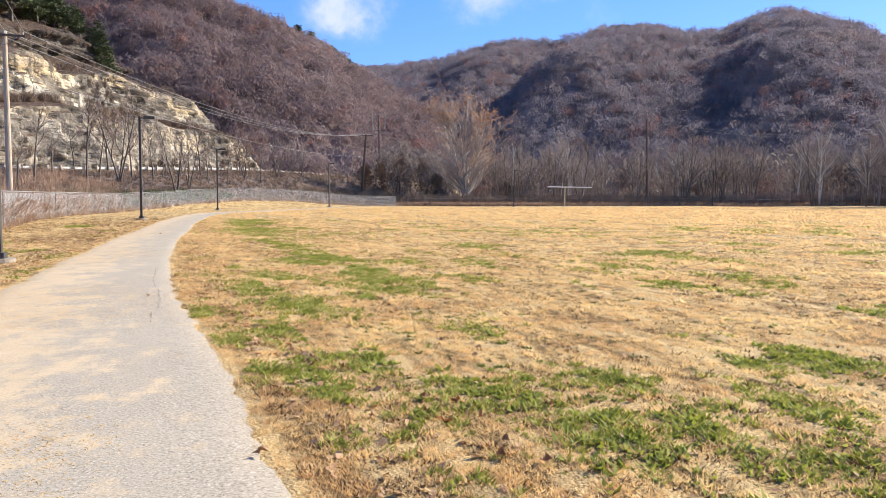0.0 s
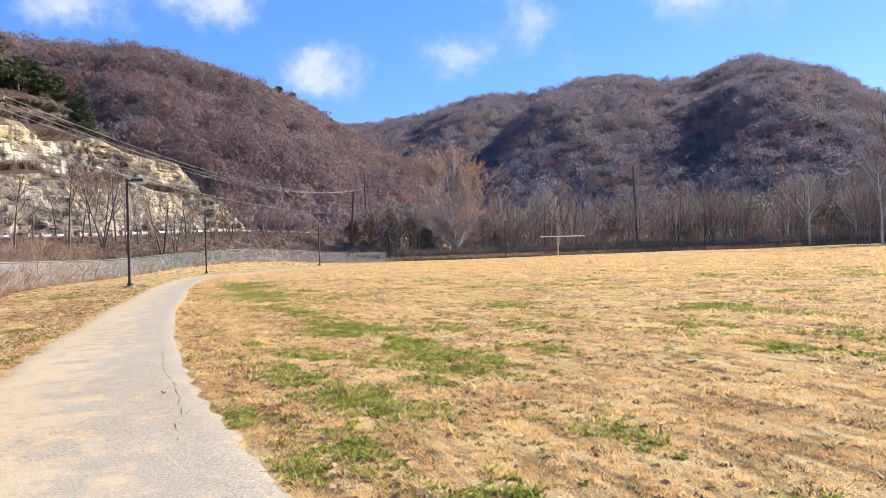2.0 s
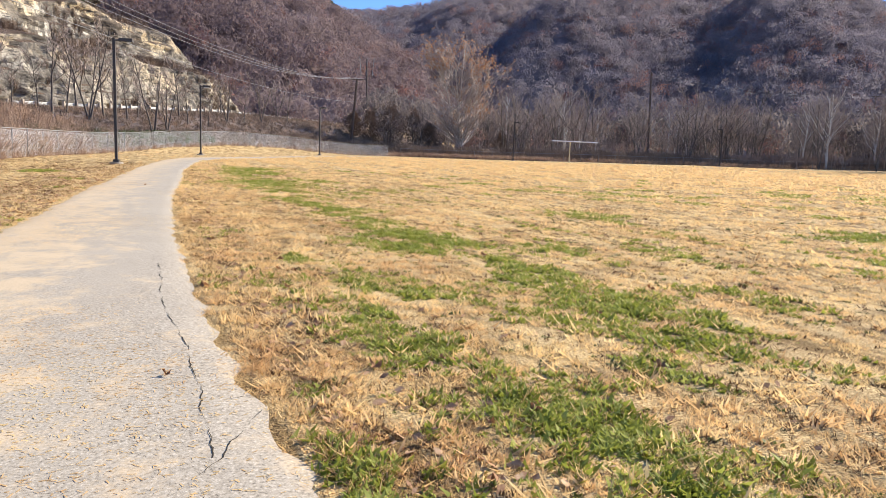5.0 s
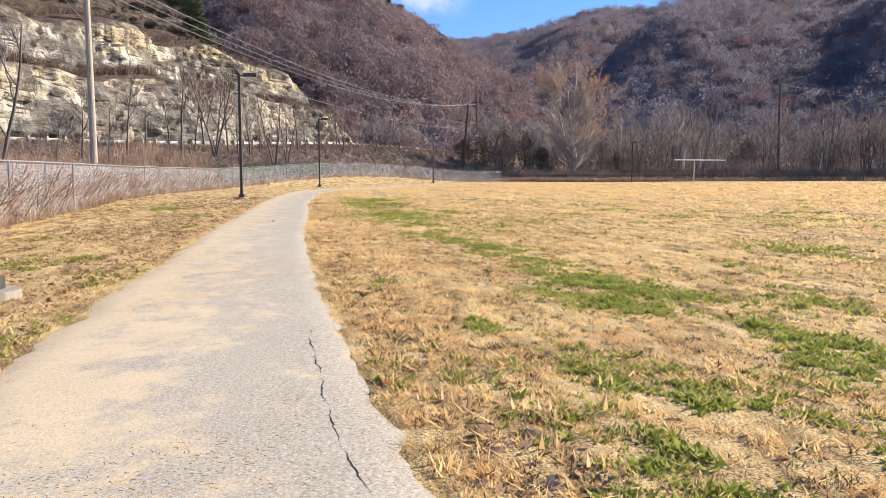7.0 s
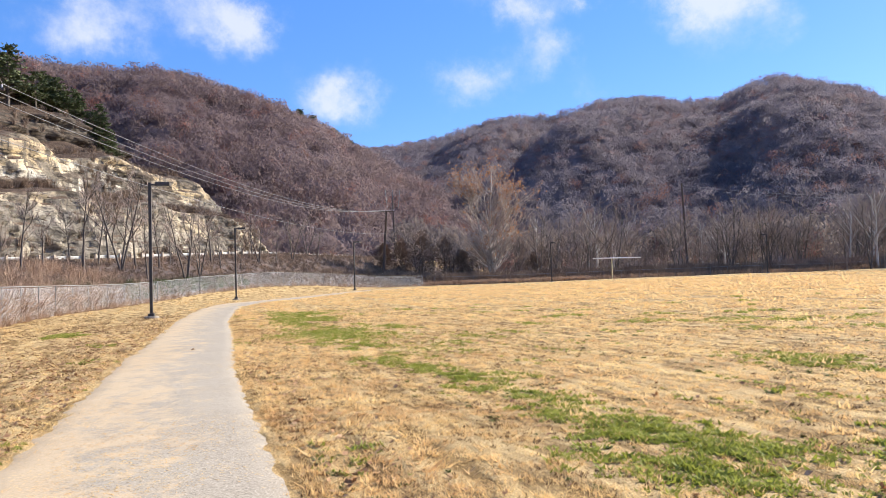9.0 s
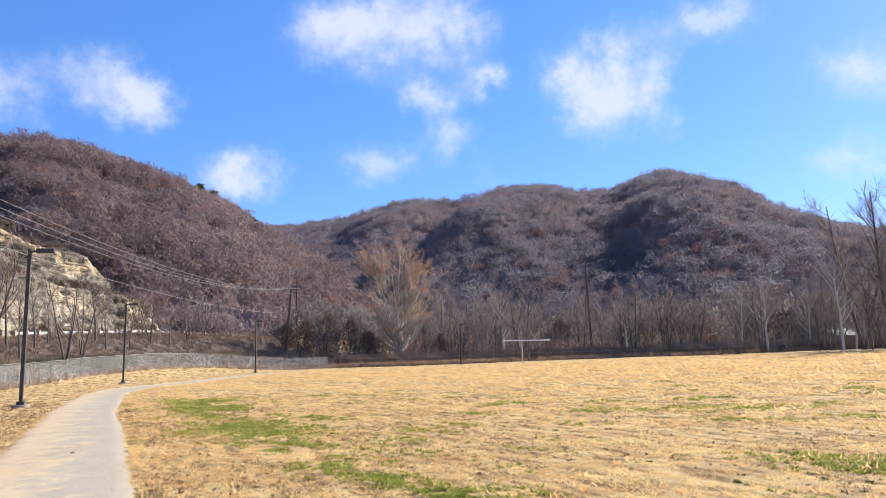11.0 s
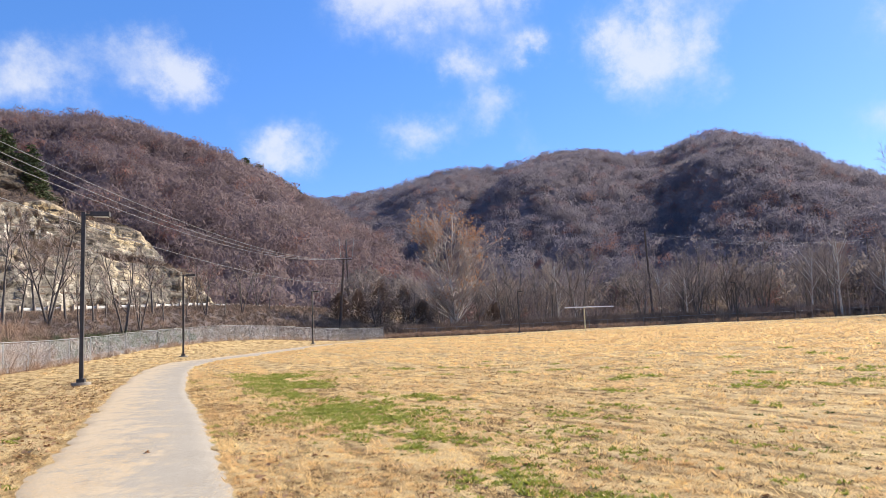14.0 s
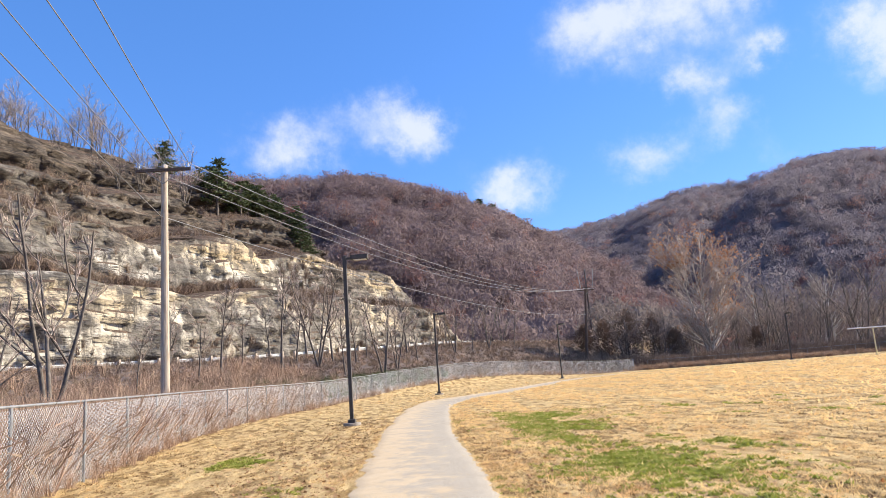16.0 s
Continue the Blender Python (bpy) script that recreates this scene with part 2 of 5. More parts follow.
def forest_material(name, tones):
    """Bare woods seen far off: twig tones, on the hills with haze put in as a violet cast, here and there crowns that
    keep russet leaves.
    """
    m = material(name, tones, scale=.03, detail=4, rough=.95, bump=0, spec=.05, sheer=.5)
    nt = m.node_tree
    bs = nt.nodes["Principled BSDF"]
    co = nt.nodes.new("ShaderNodeTexCoord")
    nz = nt.nodes.new("ShaderNodeTexNoise")
    nz.inputs["Scale"].default_value, nz.inputs["Detail"].default_value = .075, 2
    nt.links.new(co.outputs["Object"], nz.inputs["Vector"])
    mr = nt.nodes.new("ShaderNodeMapRange")
    mr.inputs[1].default_value, mr.inputs[2].default_value = .61, .70
    nt.links.new(nz.outputs[0], mr.inputs[0])
    mx = nt.nodes.new("ShaderNodeMix")
    mx.data_type = "RGBA"
    old = bs.inputs["Base Color"].links[0].from_socket
    nt.links.new(mr.outputs[0], mx.inputs["Factor"])
    nt.links.new(old, mx.inputs[6])
    mx.inputs[7].default_value = (.36, .14, .10, 1)
    # each crown a little lighter, greyer or browner than its neighbours
    vo = nt.nodes.new("ShaderNodeTexVoronoi")
    vo.inputs["Scale"].default_value = .11
    nt.links.new(co.outputs["Object"], vo.inputs["Vector"])
    sp = nt.nodes.new("ShaderNodeSeparateColor")
    nt.links.new(vo.outputs["Color"], sp.inputs[0])
    tint = nt.nodes.new("ShaderNodeValToRGB")
    tint.color_ramp.elements[0].color, tint.color_ramp.elements[1].color = (.58, .58, .64, 1), (1.36, 1.28, 1.2, 1)
    nt.links.new(sp.outputs[0], tint.inputs[0])
    tm = nt.nodes.new("ShaderNodeMix")
    tm.data_type, tm.blend_type = "RGBA", "MULTIPLY"
    tm.inputs["Factor"].default_value = 1.0
    nt.links.new(mx.outputs[2], tm.inputs[6])
    nt.links.new(tint.outputs[0], tm.inputs[7])
    nt.links.new(tm.outputs[2], bs.inputs["Base Color"])
    return m


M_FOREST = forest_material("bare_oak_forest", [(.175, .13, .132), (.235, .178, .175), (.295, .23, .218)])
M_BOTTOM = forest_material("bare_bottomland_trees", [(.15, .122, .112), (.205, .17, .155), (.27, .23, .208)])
# bluer, paler copy of the forest tones: distance haze put into the colour
M_HAZY_RIDGE = forest_material("hazy_ridge_forest", [(.185, .163, .185), (.24, .21, .228), (.30, .263, .27)])


M_REDOAK = material("russet_oak_crowns", [(.21, .115, .10), (.30, .165, .14), (.38, .235, .19)], scale=.04, detail=3, rough=.9, bump=0, spec=.05, sheer=.3)


def cliff_material():
    """Layered sandstone and shale: cream and ochre beds, dark shale, vertical water stains."""
    m = bpy.data.materials.new("layered_rock")
    m.use_nodes = True
    nt = m.node_tree
    bs = nt.nodes["Principled BSDF"]
    co = nt.nodes.new("ShaderNodeTexCoord")

    def nz(scale, stretch, detail=7):
        mp = nt.nodes.new("ShaderNodeMapping")
        mp.inputs["Scale"].default_value = stretch
        nt.links.new(co.outputs["Object"], mp.inputs[0])
        n = nt.nodes.new("ShaderNodeTexNoise")
        n.inputs["Scale"].default_value, n.inputs["Detail"].default_value, n.inputs["Roughness"].default_value = scale, detail, .65
        nt.links.new(mp.outputs[0], n.inputs["Vector"])
        return n.outputs[0]

    def ramp(src, stops):
        r = nt.nodes.new("ShaderNodeValToRGB")
        for i, (p, c) in enumerate(stops):
            e = r.color_ramp.elements[i] if i < 2 else r.color_ramp.elements.new(p)
            e.position, e.color = p, (*c, 1)
        nt.links.new(src, r.inputs[0])
        return r.outputs[0]

    def mixed(f, a, b):
        x = nt.nodes.new("ShaderNodeMix")
        x.data_type = "RGBA"
        nt.links.new(f, x.inputs["Factor"])
        nt.links.new(a, x.inputs[6])
        nt.links.new(b, x.inputs[7])
        return x.outputs[2]

    hz = nt.nodes.new("ShaderNodeSeparateXYZ")
    nt.links.new(co.outputs["Object"], hz.inputs[0])
    hv = nt.nodes.new("ShaderNodeMath")
    hv.operation = "MULTIPLY_ADD"
    hv.inputs[1].default_value = .02
    nt.links.new(hz.outputs[2], hv.inputs[0])
    calm = nt.nodes.new("ShaderNodeMath")
    calm.operation = "MULTIPLY_ADD"
    calm.inputs[1].default_value, calm.inputs[2].default_value = .4, .3
    nt.links.new(nz(.16, (.22, .22, 1.0), 8), calm.inputs[0])
    nt.links.new(calm.outputs[0], hv.inputs[2])
    # from the road upwards: grey shale, cream sandstone, a dark parting, white and ochre sandstone, shale
    beds = ramp(hv.outputs[0], [(.55, (.20, .172, .14)), (.60, (.40, .345, .265)), (.65, (.51, .455, .365)), (.72, (.52, .42, .28)), (.765, (.40, .33, .235)), (.78, (.05, .043, .037)), (.80, (.44, .395, .33)),
                                (.85, (.56, .51, .42)), (.895, (.57, .44, .26)), (.94, (.36, .285, .20)), (.98, (.19, .16, .13))])
    grey = ramp(nz(.5, (.5, .5, 2.5)), [(.35, (.055, .048, .042)), (.65, (.24, .21, .175))])
    base = mixed(ramp(nz(.13, (1, 1, 1.3)), [(.44, (0, 0, 0)), (.515, (.9, .9, .9))]), beds, grey)
    stain = ramp(nz(.5, (1.5, 1.5, .10)), [(.505, (0, 0, 0)), (.58, (.86, .86, .86))])
    dark = ramp(nz(2, (1, 1, 1)), [(.3, (.055, .05, .045)), (.7, (.15, .13, .11))])
    base = mixed(stain, base, dark)
    crack = ramp(nz(1.1, (.35, .35, 3.0), 9), [(.39, (1, 1, 1)), (.44, (0, 0, 0))])
    joint = ramp(nz(.9, (1.6, 1.6, .35), 9), [(.34, (.9, .9, .9)), (.40, (0, 0, 0))])
    base = mixed(joint, base, dark)
    base = mixed(crack, base, dark)
    # the upper beds are dark shale
    zs = nt.nodes.new("ShaderNodeSeparateXYZ")
    nt.links.new(co.outputs["Object"], zs.inputs[0])
    za = nt.nodes.new("ShaderNodeMath")
    za.operation = "MULTIPLY_ADD"
    za.inputs[1].default_value = .02
    nt.links.new(zs.outputs[2], za.inputs[0])
    nt.links.new(nz(.12, (.4, .4, 2.0)), za.inputs[2])
    shale = ramp(nz(.8, (.3, .3, 4.0)), [(.36, (.028, .024, .021)), (.52, (.085, .068, .055)), (.7, (.20, .155, .115))])
    base = mixed(ramp(za.outputs[0], [(.96, (0, 0, 0)), (1.0, (.9, .9, .9))]), base, shale)
    # soil and dead grass lie on whatever is not steep
    gn = nt.nodes.new("ShaderNodeNewGeometry")
    gs = nt.nodes.new("ShaderNodeSeparateXYZ")
    nt.links.new(gn.outputs["True Normal"], gs.inputs[0])
    soil = ramp(nz(1.6, (1, 1, 1)), [(.3, (.042, .03, .024)), (.5, (.095, .066, .05)), (.7, (.18, .125, .085))])
    base = mixed(ramp(gs.outputs[2], [(.66, (0, 0, 0)), (.86, (1, 1, 1))]), base, soil)
    nt.links.new(base, bs.inputs["Base Color"])
    bs.inputs["Roughness"].default_value, bs.inputs["Specular IOR Level"].default_value = .95, .1
    bp = nt.nodes.new("ShaderNodeBump")
    bp.inputs["Strength"].default_value, bp.inputs["Distance"].default_value = 1.0, .45
    nt.links.new(nz(1.1, (.8, .8, 1.8), 11), bp.inputs["Height"])
    nt.links.new(bp.outputs[0], bs.inputs["Normal"])
    return m


M_ROCK = cliff_material()


def path_material():
    """Old asphalt with drifts of sandy silt and cut straw over it."""
    m = bpy.data.materials.new("silted_asphalt")
    m.use_nodes = True
    nt = m.node_tree
    bs = nt.nodes["Principled BSDF"]
    geo = nt.nodes.new("ShaderNodeTexCoord")

    def nz(scale, detail=7, stretch=(1, 1, 1), rgh=.6):
        mp = nt.nodes.new("ShaderNodeMapping")
        mp.inputs["Scale"].default_value = stretch
        nt.links.new(geo.outputs["Object"], mp.inputs[0])
        n = nt.nodes.new("ShaderNodeTexNoise")
        n.inputs["Scale"].default_value, n.inputs["Detail"].default_value, n.inputs["Roughness"].default_value = scale, detail, rgh
        nt.links.new(mp.outputs[0], n.inputs["Vector"])
        return n.outputs[0]

    def ramp(src, stops):
        r = nt.nodes.new("ShaderNodeValToRGB")
        for i, (p, c) in enumerate(stops):
            e = r.color_ramp.elements[i] if i < 2 else r.color_ramp.elements.new(p)
            e.position, e.color = p, (*c, 1)
        nt.links.new(src, r.inputs[0])
        return r.outputs[0]

    def mixed(f, a, b):
        x = nt.nodes.new("ShaderNodeMix")
        x.data_type = "RGBA"
        if isinstance(f, float):
            x.inputs["Factor"].default_value = f
        else:
            nt.links.new(f, x.inputs["Factor"])
        nt.links.new(a, x.inputs[6])
        nt.links.new(b, x.inputs[7])
        return x.outputs[2]

    broad = ramp(nz(.9), [(.3, (.31, .262, .20)), (.7, (.44, .378, .295))])
    stones = ramp(nz(58, 4, (1, 1, 1), .8), [(.34, (.06, .05, .038)), (.43, (.28, .237, .18)), (.58, (.44, .378, .295)), (.68, (.68, .59, .475))])
    asph = mixed(.75, broad, stones)
    sand = mixed(.55, ramp(nz(2.5), [(.3, (.46, .33, .19)), (.7, (.58, .44, .275))]), ramp(nz(80, 4, (1, 1, 1), .7), [(.36, (.26, .19, .12)), (.46, (.53, .40, .255)), (.68, (.74, .59, .40))]))
    # the drifts: patches of the pattern, more of them on the uphill side (attribute "side")
    at = nt.nodes.new("ShaderNodeUVMap")
    sep = nt.nodes.new("ShaderNodeSeparateXYZ")
    nt.links.new(at.outputs[0], sep.inputs[0])
    edge = nt.nodes.new("ShaderNodeMapRange")
    edge.inputs[1].default_value, edge.inputs[2].default_value, edge.inputs[3].default_value, edge.inputs[4].default_value = 0, .9, .18, -.10
    nt.links.new(sep.outputs[0], edge.inputs[0])
    rim = nt.nodes.new("ShaderNodeMapRange")
    rim.inputs[1].default_value, rim.inputs[2].default_value, rim.inputs[3].default_value, rim.inputs[4].default_value = .9, 1.0, 0, .12
    nt.links.new(sep.outputs[0], rim.inputs[0])
    ad = nt.nodes.new("ShaderNodeMath")
    nt.links.new(nz(2.0, 15, (1, .8, 1), .78), ad.inputs[0])
    nt.links.new(edge.outputs[0], ad.inputs[1])
    ad2 = nt.nodes.new("ShaderNodeMath")
    nt.links.new(ad.outputs[0], ad2.inputs[0])
    nt.links.new(rim.outputs[0], ad2.inputs[1])
    f = ramp(ad2.outputs[0], [(.48, (0, 0, 0)), (.60, (.82, .82, .82))])
    nt.links.new(mixed(f, asph, sand), bs.inputs["Base Color"])
    bs.inputs["Roughness"].default_value, bs.inputs["Specular IOR Level"].default_value = .92, .15
    bp = nt.nodes.new("ShaderNodeBump")
    bp.inputs["Strength"].default_value, bp.inputs["Distance"].default_value = .25, .005
    nt.links.new(nz(58, 4, (1, 1, 1), .8), bp.inputs["Height"])
    nt.links.new(bp.outputs[0], bs.inputs["Normal"])
    return m


M_PATH = path_material()

# ---- mesh helpers ----


def np_mesh(name, verts, faces, smooth=False):
    """A mesh from an array of points and one array of triangles or quads."""
    verts, faces = np.asarray(verts, dtype=np.float32), np.asarray(faces, dtype=np.int32)
    me = bpy.data.meshes.new(name)
    me.vertices.add(len(verts))
    me.vertices.foreach_set("co", verts.ravel())
    k = faces.shape[1]
    me.loops.add(faces.size)
    me.loops.foreach_set("vertex_index", faces.ravel())
    me.polygons.add(len(faces))
    me.polygons.foreach_set("loop_start", np.arange(0, faces.size, k, dtype=np.int32))
    me.update(calc_edges=True)
    if smooth:
        me.polygons.foreach_set("use_smooth", np.ones(len(faces), dtype=bool))
    return me


def linked(name, me, mat, parent=None, label=""):
    ob = new(name, me)
    if mat and not me.materials:
        me.materials.append(mat)
    if parent:
        ob.parent = parent
    return tagged(ob, label)


def part(name, bm, mat, parent, label=""):
    """Links a bmesh as one mesh object under a thing or a part."""
    me = bpy.data.meshes.new(name)
    bm.to_mesh(me)
    bm.free()
    return linked(name, me, mat, parent, label)


def base(name, x, y, z=0.0, rz=0.0, label="", category="", group=""):
    """The empty at the foot of a thing."""
    e = new(name)
    e.empty_display_size = .2
    e.matrix_basis = pose(x, y, z, 0, 0, rz)
    return tagged(e, label, category, group)


def box(bm, cx, cy, cz, sx, sy, sz, bevel=0.0, m=None):
    r = bmesh.ops.create_cube(bm, size=1, matrix=(m or Matrix()) @ Matrix.LocRotScale((cx, cy, cz), None, (sx, sy, sz)))
    if bevel:
        es = list({e for v in r["verts"] for e in v.link_edges})
        bmesh.ops.bevel(bm, geom=es, offset=bevel, segments=2, affect="EDGES", profile=.7)
    return bm


def tube(bm, a, b, r1, r2, sides=10):
    a, b = Vector(a), Vector(b)
    d = b - a
    m = Matrix.Translation((a + b) / 2) @ d.to_track_quat("Z", "Y").to_matrix().to_4x4()
    bmesh.ops.create_cone(bm, cap_ends=True, segments=sides, radius1=r1, radius2=r2, depth=d.length, matrix=m)
    return bm


def tubes(segs, sides=4):
    """Points and quads of many tapered sticks: rows of ax ay az bx by bz r1 r2."""
    s = np.asarray(segs, dtype=float)
    a, b = s[:, :3], s[:, 3:6]
    d = b - a
    d /= np.linalg.norm(d, axis=1)[:, None] + 1e-9
    up = np.where(np.abs(d[:, 2:3]) > .9, np.array([[1., 0, 0]]), np.array([[0., 0, 1.]]))
    u = np.cross(d, up)
    u /= np.linalg.norm(u, axis=1)[:, None] + 1e-9
    w = np.cross(d, u)
    rings = []
    for p, r in ((a, s[:, 6]), (b, s[:, 7])):
        for i in range(sides):
            t = 2 * math.pi * i / sides
            rings.append(p + (u * math.cos(t) + w * math.sin(t)) * r[:, None])
    v = np.stack(rings, 1).reshape(-1, 3)
    o = (np.arange(len(s)) * sides * 2)[:, None]
    f = [np.concatenate([o + i, o + (i + 1) % sides, o + sides + (i + 1) % sides, o + sides + i], 1) for i in range(sides)]
    return v, np.concatenate(f)


def smooth01(t):
    t = np.clip(t, 0, 1)
    return t * t * (3 - 2 * t)


def wave(x, y, seed=0, octaves=4, f=1.0):
    """Cheap smooth noise from turned sines, about -1 to 1."""
    r = np.random.RandomState(seed)
    out, amp, tot = 0, 1.0, 0
    for _ in range(octaves):
        for _ in range(3):
            th, ph = r.uniform(0, 6.283, 2)
            k = f * r.uniform(.7, 1.3)
            out = out + amp * np.sin((x * math.cos(th) + y * math.sin(th)) * k + ph)
        tot += amp * 1.7
        amp *= .55
        f *= 2.1
    return out / tot

# ---- the lie of the land ----


def off_road(x, y):
    """Metres towards the field from the guardrail line of the highway."""
    return (x + 26) * .968 - (y - 158) * .249


def road_z(y):
    return np.interp(y, [20, 82, 123, 160], [2.6, 3.8, 5.4, 5.6])


def land(x, y):
    s = off_road(x, y)
    z = road_z(y) * smooth01((25 - s) / 21)
    z = z + .009 * np.clip(x - 4, 0, 90)
    rough_far = smooth01((np.abs(x + 4) - 14) / 30) * .10
    return z + wave(x, y, 3, 3, .16) * rough_far


def spread(stops):
    """Coordinates with a spacing of its own on each stretch: pairs of start and step."""
    out = []
    for (a, st), (b, _) in zip(stops, stops[1:]):
        out.append(np.arange(a, b - 1e-6, st))
    return np.concatenate(out + [[stops[-1][0]]])


def grid_faces(nx, ny):
    i, j = np.meshgrid(np.arange(nx - 1), np.arange(ny - 1), indexing="ij")
    a = (i * ny + j).ravel()
    return np.stack([a, a + ny, a + ny + 1, a + 1], 1)


gx = spread([(-3000, 400), (-200, 14), (-60, 1.0), (20, 2.0), (140, 20), (240, 400), (3040, 1)])
gy = spread([(-2600, 400), (-200, 20), (-20, 1.0), (70, 1.5), (180, 10), (240, 400), (3040, 1)])
GX, GY = np.meshgrid(gx, gy, indexing="ij")
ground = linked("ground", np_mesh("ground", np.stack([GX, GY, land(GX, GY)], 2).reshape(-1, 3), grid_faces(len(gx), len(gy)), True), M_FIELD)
tagged(ground, "dry mown autumn field of straw-coloured grass", "ground", kind="structure")

# the walking path: right edge and width along its length
PY = [-8, 0, 3.4, 6, 8.6, 11.1, 13.6, 15.5, 18.8, 22.5, 30, 36.4, 43, 50, 54, 59, 67, 75, 84, 92, 100, 106]
PR = [3.7, .86, -.62, -1.68, -2.93, -4.1, -5.05, -5.8, -6.95, -8.3, -10.5, -12.5, -14.3, -16.1, -16.8, -17.0, -15.6, -14.6, -14.0, -12.8, -10.0, -6.5]
PW = [2.9, 2.9, 2.9, 2.9, 2.85, 2.8, 2.7, 2.55, 2.4, 2.35, 2.3, 2.2, 2.3, 2.3, 2.4, 2.9, 2.7, 2.4, 2.0, 1.8, 1.6, 1.0]


def path_right(y):
    return np.interp(y, PY, PR)


def path_left(y):
    return path_right(y) - np.interp(y, PY, PW)


def build_path():
    ys = np.arange(-8, 106, .12)
    k = np.ones(25) / 25
    r = np.convolve(np.pad(path_right(ys), 12, "edge"), k, "valid")
    w = np.convolve(np.pad(np.interp(ys, PY, PW), 12, "edge"), k, "valid")
    r = r + .07 * wave(ys, ys * 0, 5, 4, 2.2) + .05 * wave(ys, ys * 0, 6, 3, 9)
    left = r - w + .12 * wave(ys, ys * 0, 8, 4, 1.3) + .05 * wave(ys, ys * 0, 9, 3, 8)
    n = 14
    t = np.linspace(0, 1, n)
    X = left[:, None] * (1 - t) + r[:, None] * t
    Y = np.repeat(ys[:, None], n, 1)
    Z = .016 + .02 * np.sin(math.pi * t)[None, :] + .004 * wave(X, Y, 12, 3, 1.5)
    Z[:, 0] = Z[:, -1] = -.03
    me = np_mesh("path", np.stack([X, Y, Z + land(X, Y)], 2).reshape(-1, 3), grid_faces(len(ys), n), True)
    uv = me.uv_layers.new(name="across")
    idx = np.zeros(len(me.loops), dtype=np.int32)
    me.loops.foreach_get("vertex_index", idx)
    uv.data.foreach_set("uv", np.stack([(idx % n) / (n - 1), (idx // n) * .05], 1).astype(np.float32).ravel())
    return tagged(linked("pavement", me, M_PATH), "weathered grey asphalt footpath with drifts of sandy silt", "path", kind="structure")


pavement = build_path()


def crack(points, width, seed):
    """A jagged open crack in the asphalt, as a narrow strip of dark soil."""
    r = random.Random(seed)
    pts = []
    for (x0, y0), (x1, y1) in zip(points, points[1:]):
        n = max(2, int(math.hypot(x1 - x0, y1 - y0) / .035))
        for i in range(n):
            f = i / n
            pts.append((x0 + (x1 - x0) * f, y0 + (y1 - y0) * f))
    out, off = [], 0
    for i, (x, y) in enumerate(pts):
        off = off * .9 + r.uniform(-.011, .011)
        wd = width * (.08 + math.sin(i * .19 + seed) ** 2) * r.uniform(.5, 1.2)
        for xx in (x + off - wd, x + off + wd):
            q = (xx - float(path_left(y))) / float(np.interp(y, PY, PW))
            out.append((xx, y, .0185 + .02 * math.sin(math.pi * min(1, max(0, q))) + .004 * float(wave(np.array(xx), np.array(y), 12, 3, 1.5))))
    f = [(2 * i, 2 * i + 1, 2 * i + 3, 2 * i + 2) for i in range(len(pts) - 1)]
    linked("crack", np_mesh("crack", out, f), M_CRACK, pavement)


crack([(-3.6, 9.0), (-3.9, 9.8), (-4.2, 10.5), (-4.45, 11.1), (-4.72, 11.7), (-4.93, 12.15), (-5.25, 13.0), (-5.6, 14.0)], .0042, 1)
crack([(-4.72, 11.98), (-4.55, 11.9), (-4.45, 12.0)], .004, 2)
crack([(-3.9, 9.8), (-3.72, 9.7), (-3.6, 9.8)], .004, 3)
crack([(-3.3, 8.0), (-3.6, 8.8), (-3.5, 9.6)], .0032, 5)
crack([(-12.3, 30.4), (-11.7, 30.35), (-11.1, 30.3)], .006, 7)

# ---- hills ----
LEFT_AZ = [-75, -60, -50, -40, -30, -24, -22.2, -20, -17.1, -15.2, -13.1, -11.3, -9.6, -7.7, -5.6, -4, -2, 0, 2, 5]
LEFT_EL = [12, 14, 15.2, 15.6, 15.2, 15.2, 15.5, 15.27, 14.5, 13.76, 13.2, 12.55, 11.85, 10.4, 9.0, 8.2, 7.0, 5.6, 4.2, 2.0]
LEFT_R = [420, 430, 440, 440, 430, 425, 420, 420, 420, 420, 420, 425, 430, 450, 465, 470, 470, 460, 440, 420]
RIGHT_AZ = [-22, -10, -7.7, -5.6, -3, -.4, 2.3, 5, 8.6, 9.9, 12.2, 15.7, 17.9, 20.1, 21.8, 23.5, 25.2, 27.2, 28.7, 30.5, 32.3, 34, 36, 38, 40.5, 46, 60, 80]
RIGHT_EL = [9.4, 10.0, 10.1, 10.24, 10.56, 10.92, 11.78, 12.4, 12.32, 12.58, 13.15, 13.09, 12.61, 12.45, 12.79, 13.57, 13.62, 12.78, 12.12, 11.17, 9.95, 9.28, 8.42, 7.9, 7.0, 6.2, 6, 6]
RIGHT_R = [800, 800, 790, 785, 770, 760, 745, 730, 715, 710, 695, 680, 670, 660, 655, 648, 638, 620, 608, 590, 570, 550, 535, 518, 500, 480, 470, 470]
# the skyline is that of the crowns: the ground lies lower
CROWN_H = 9.5


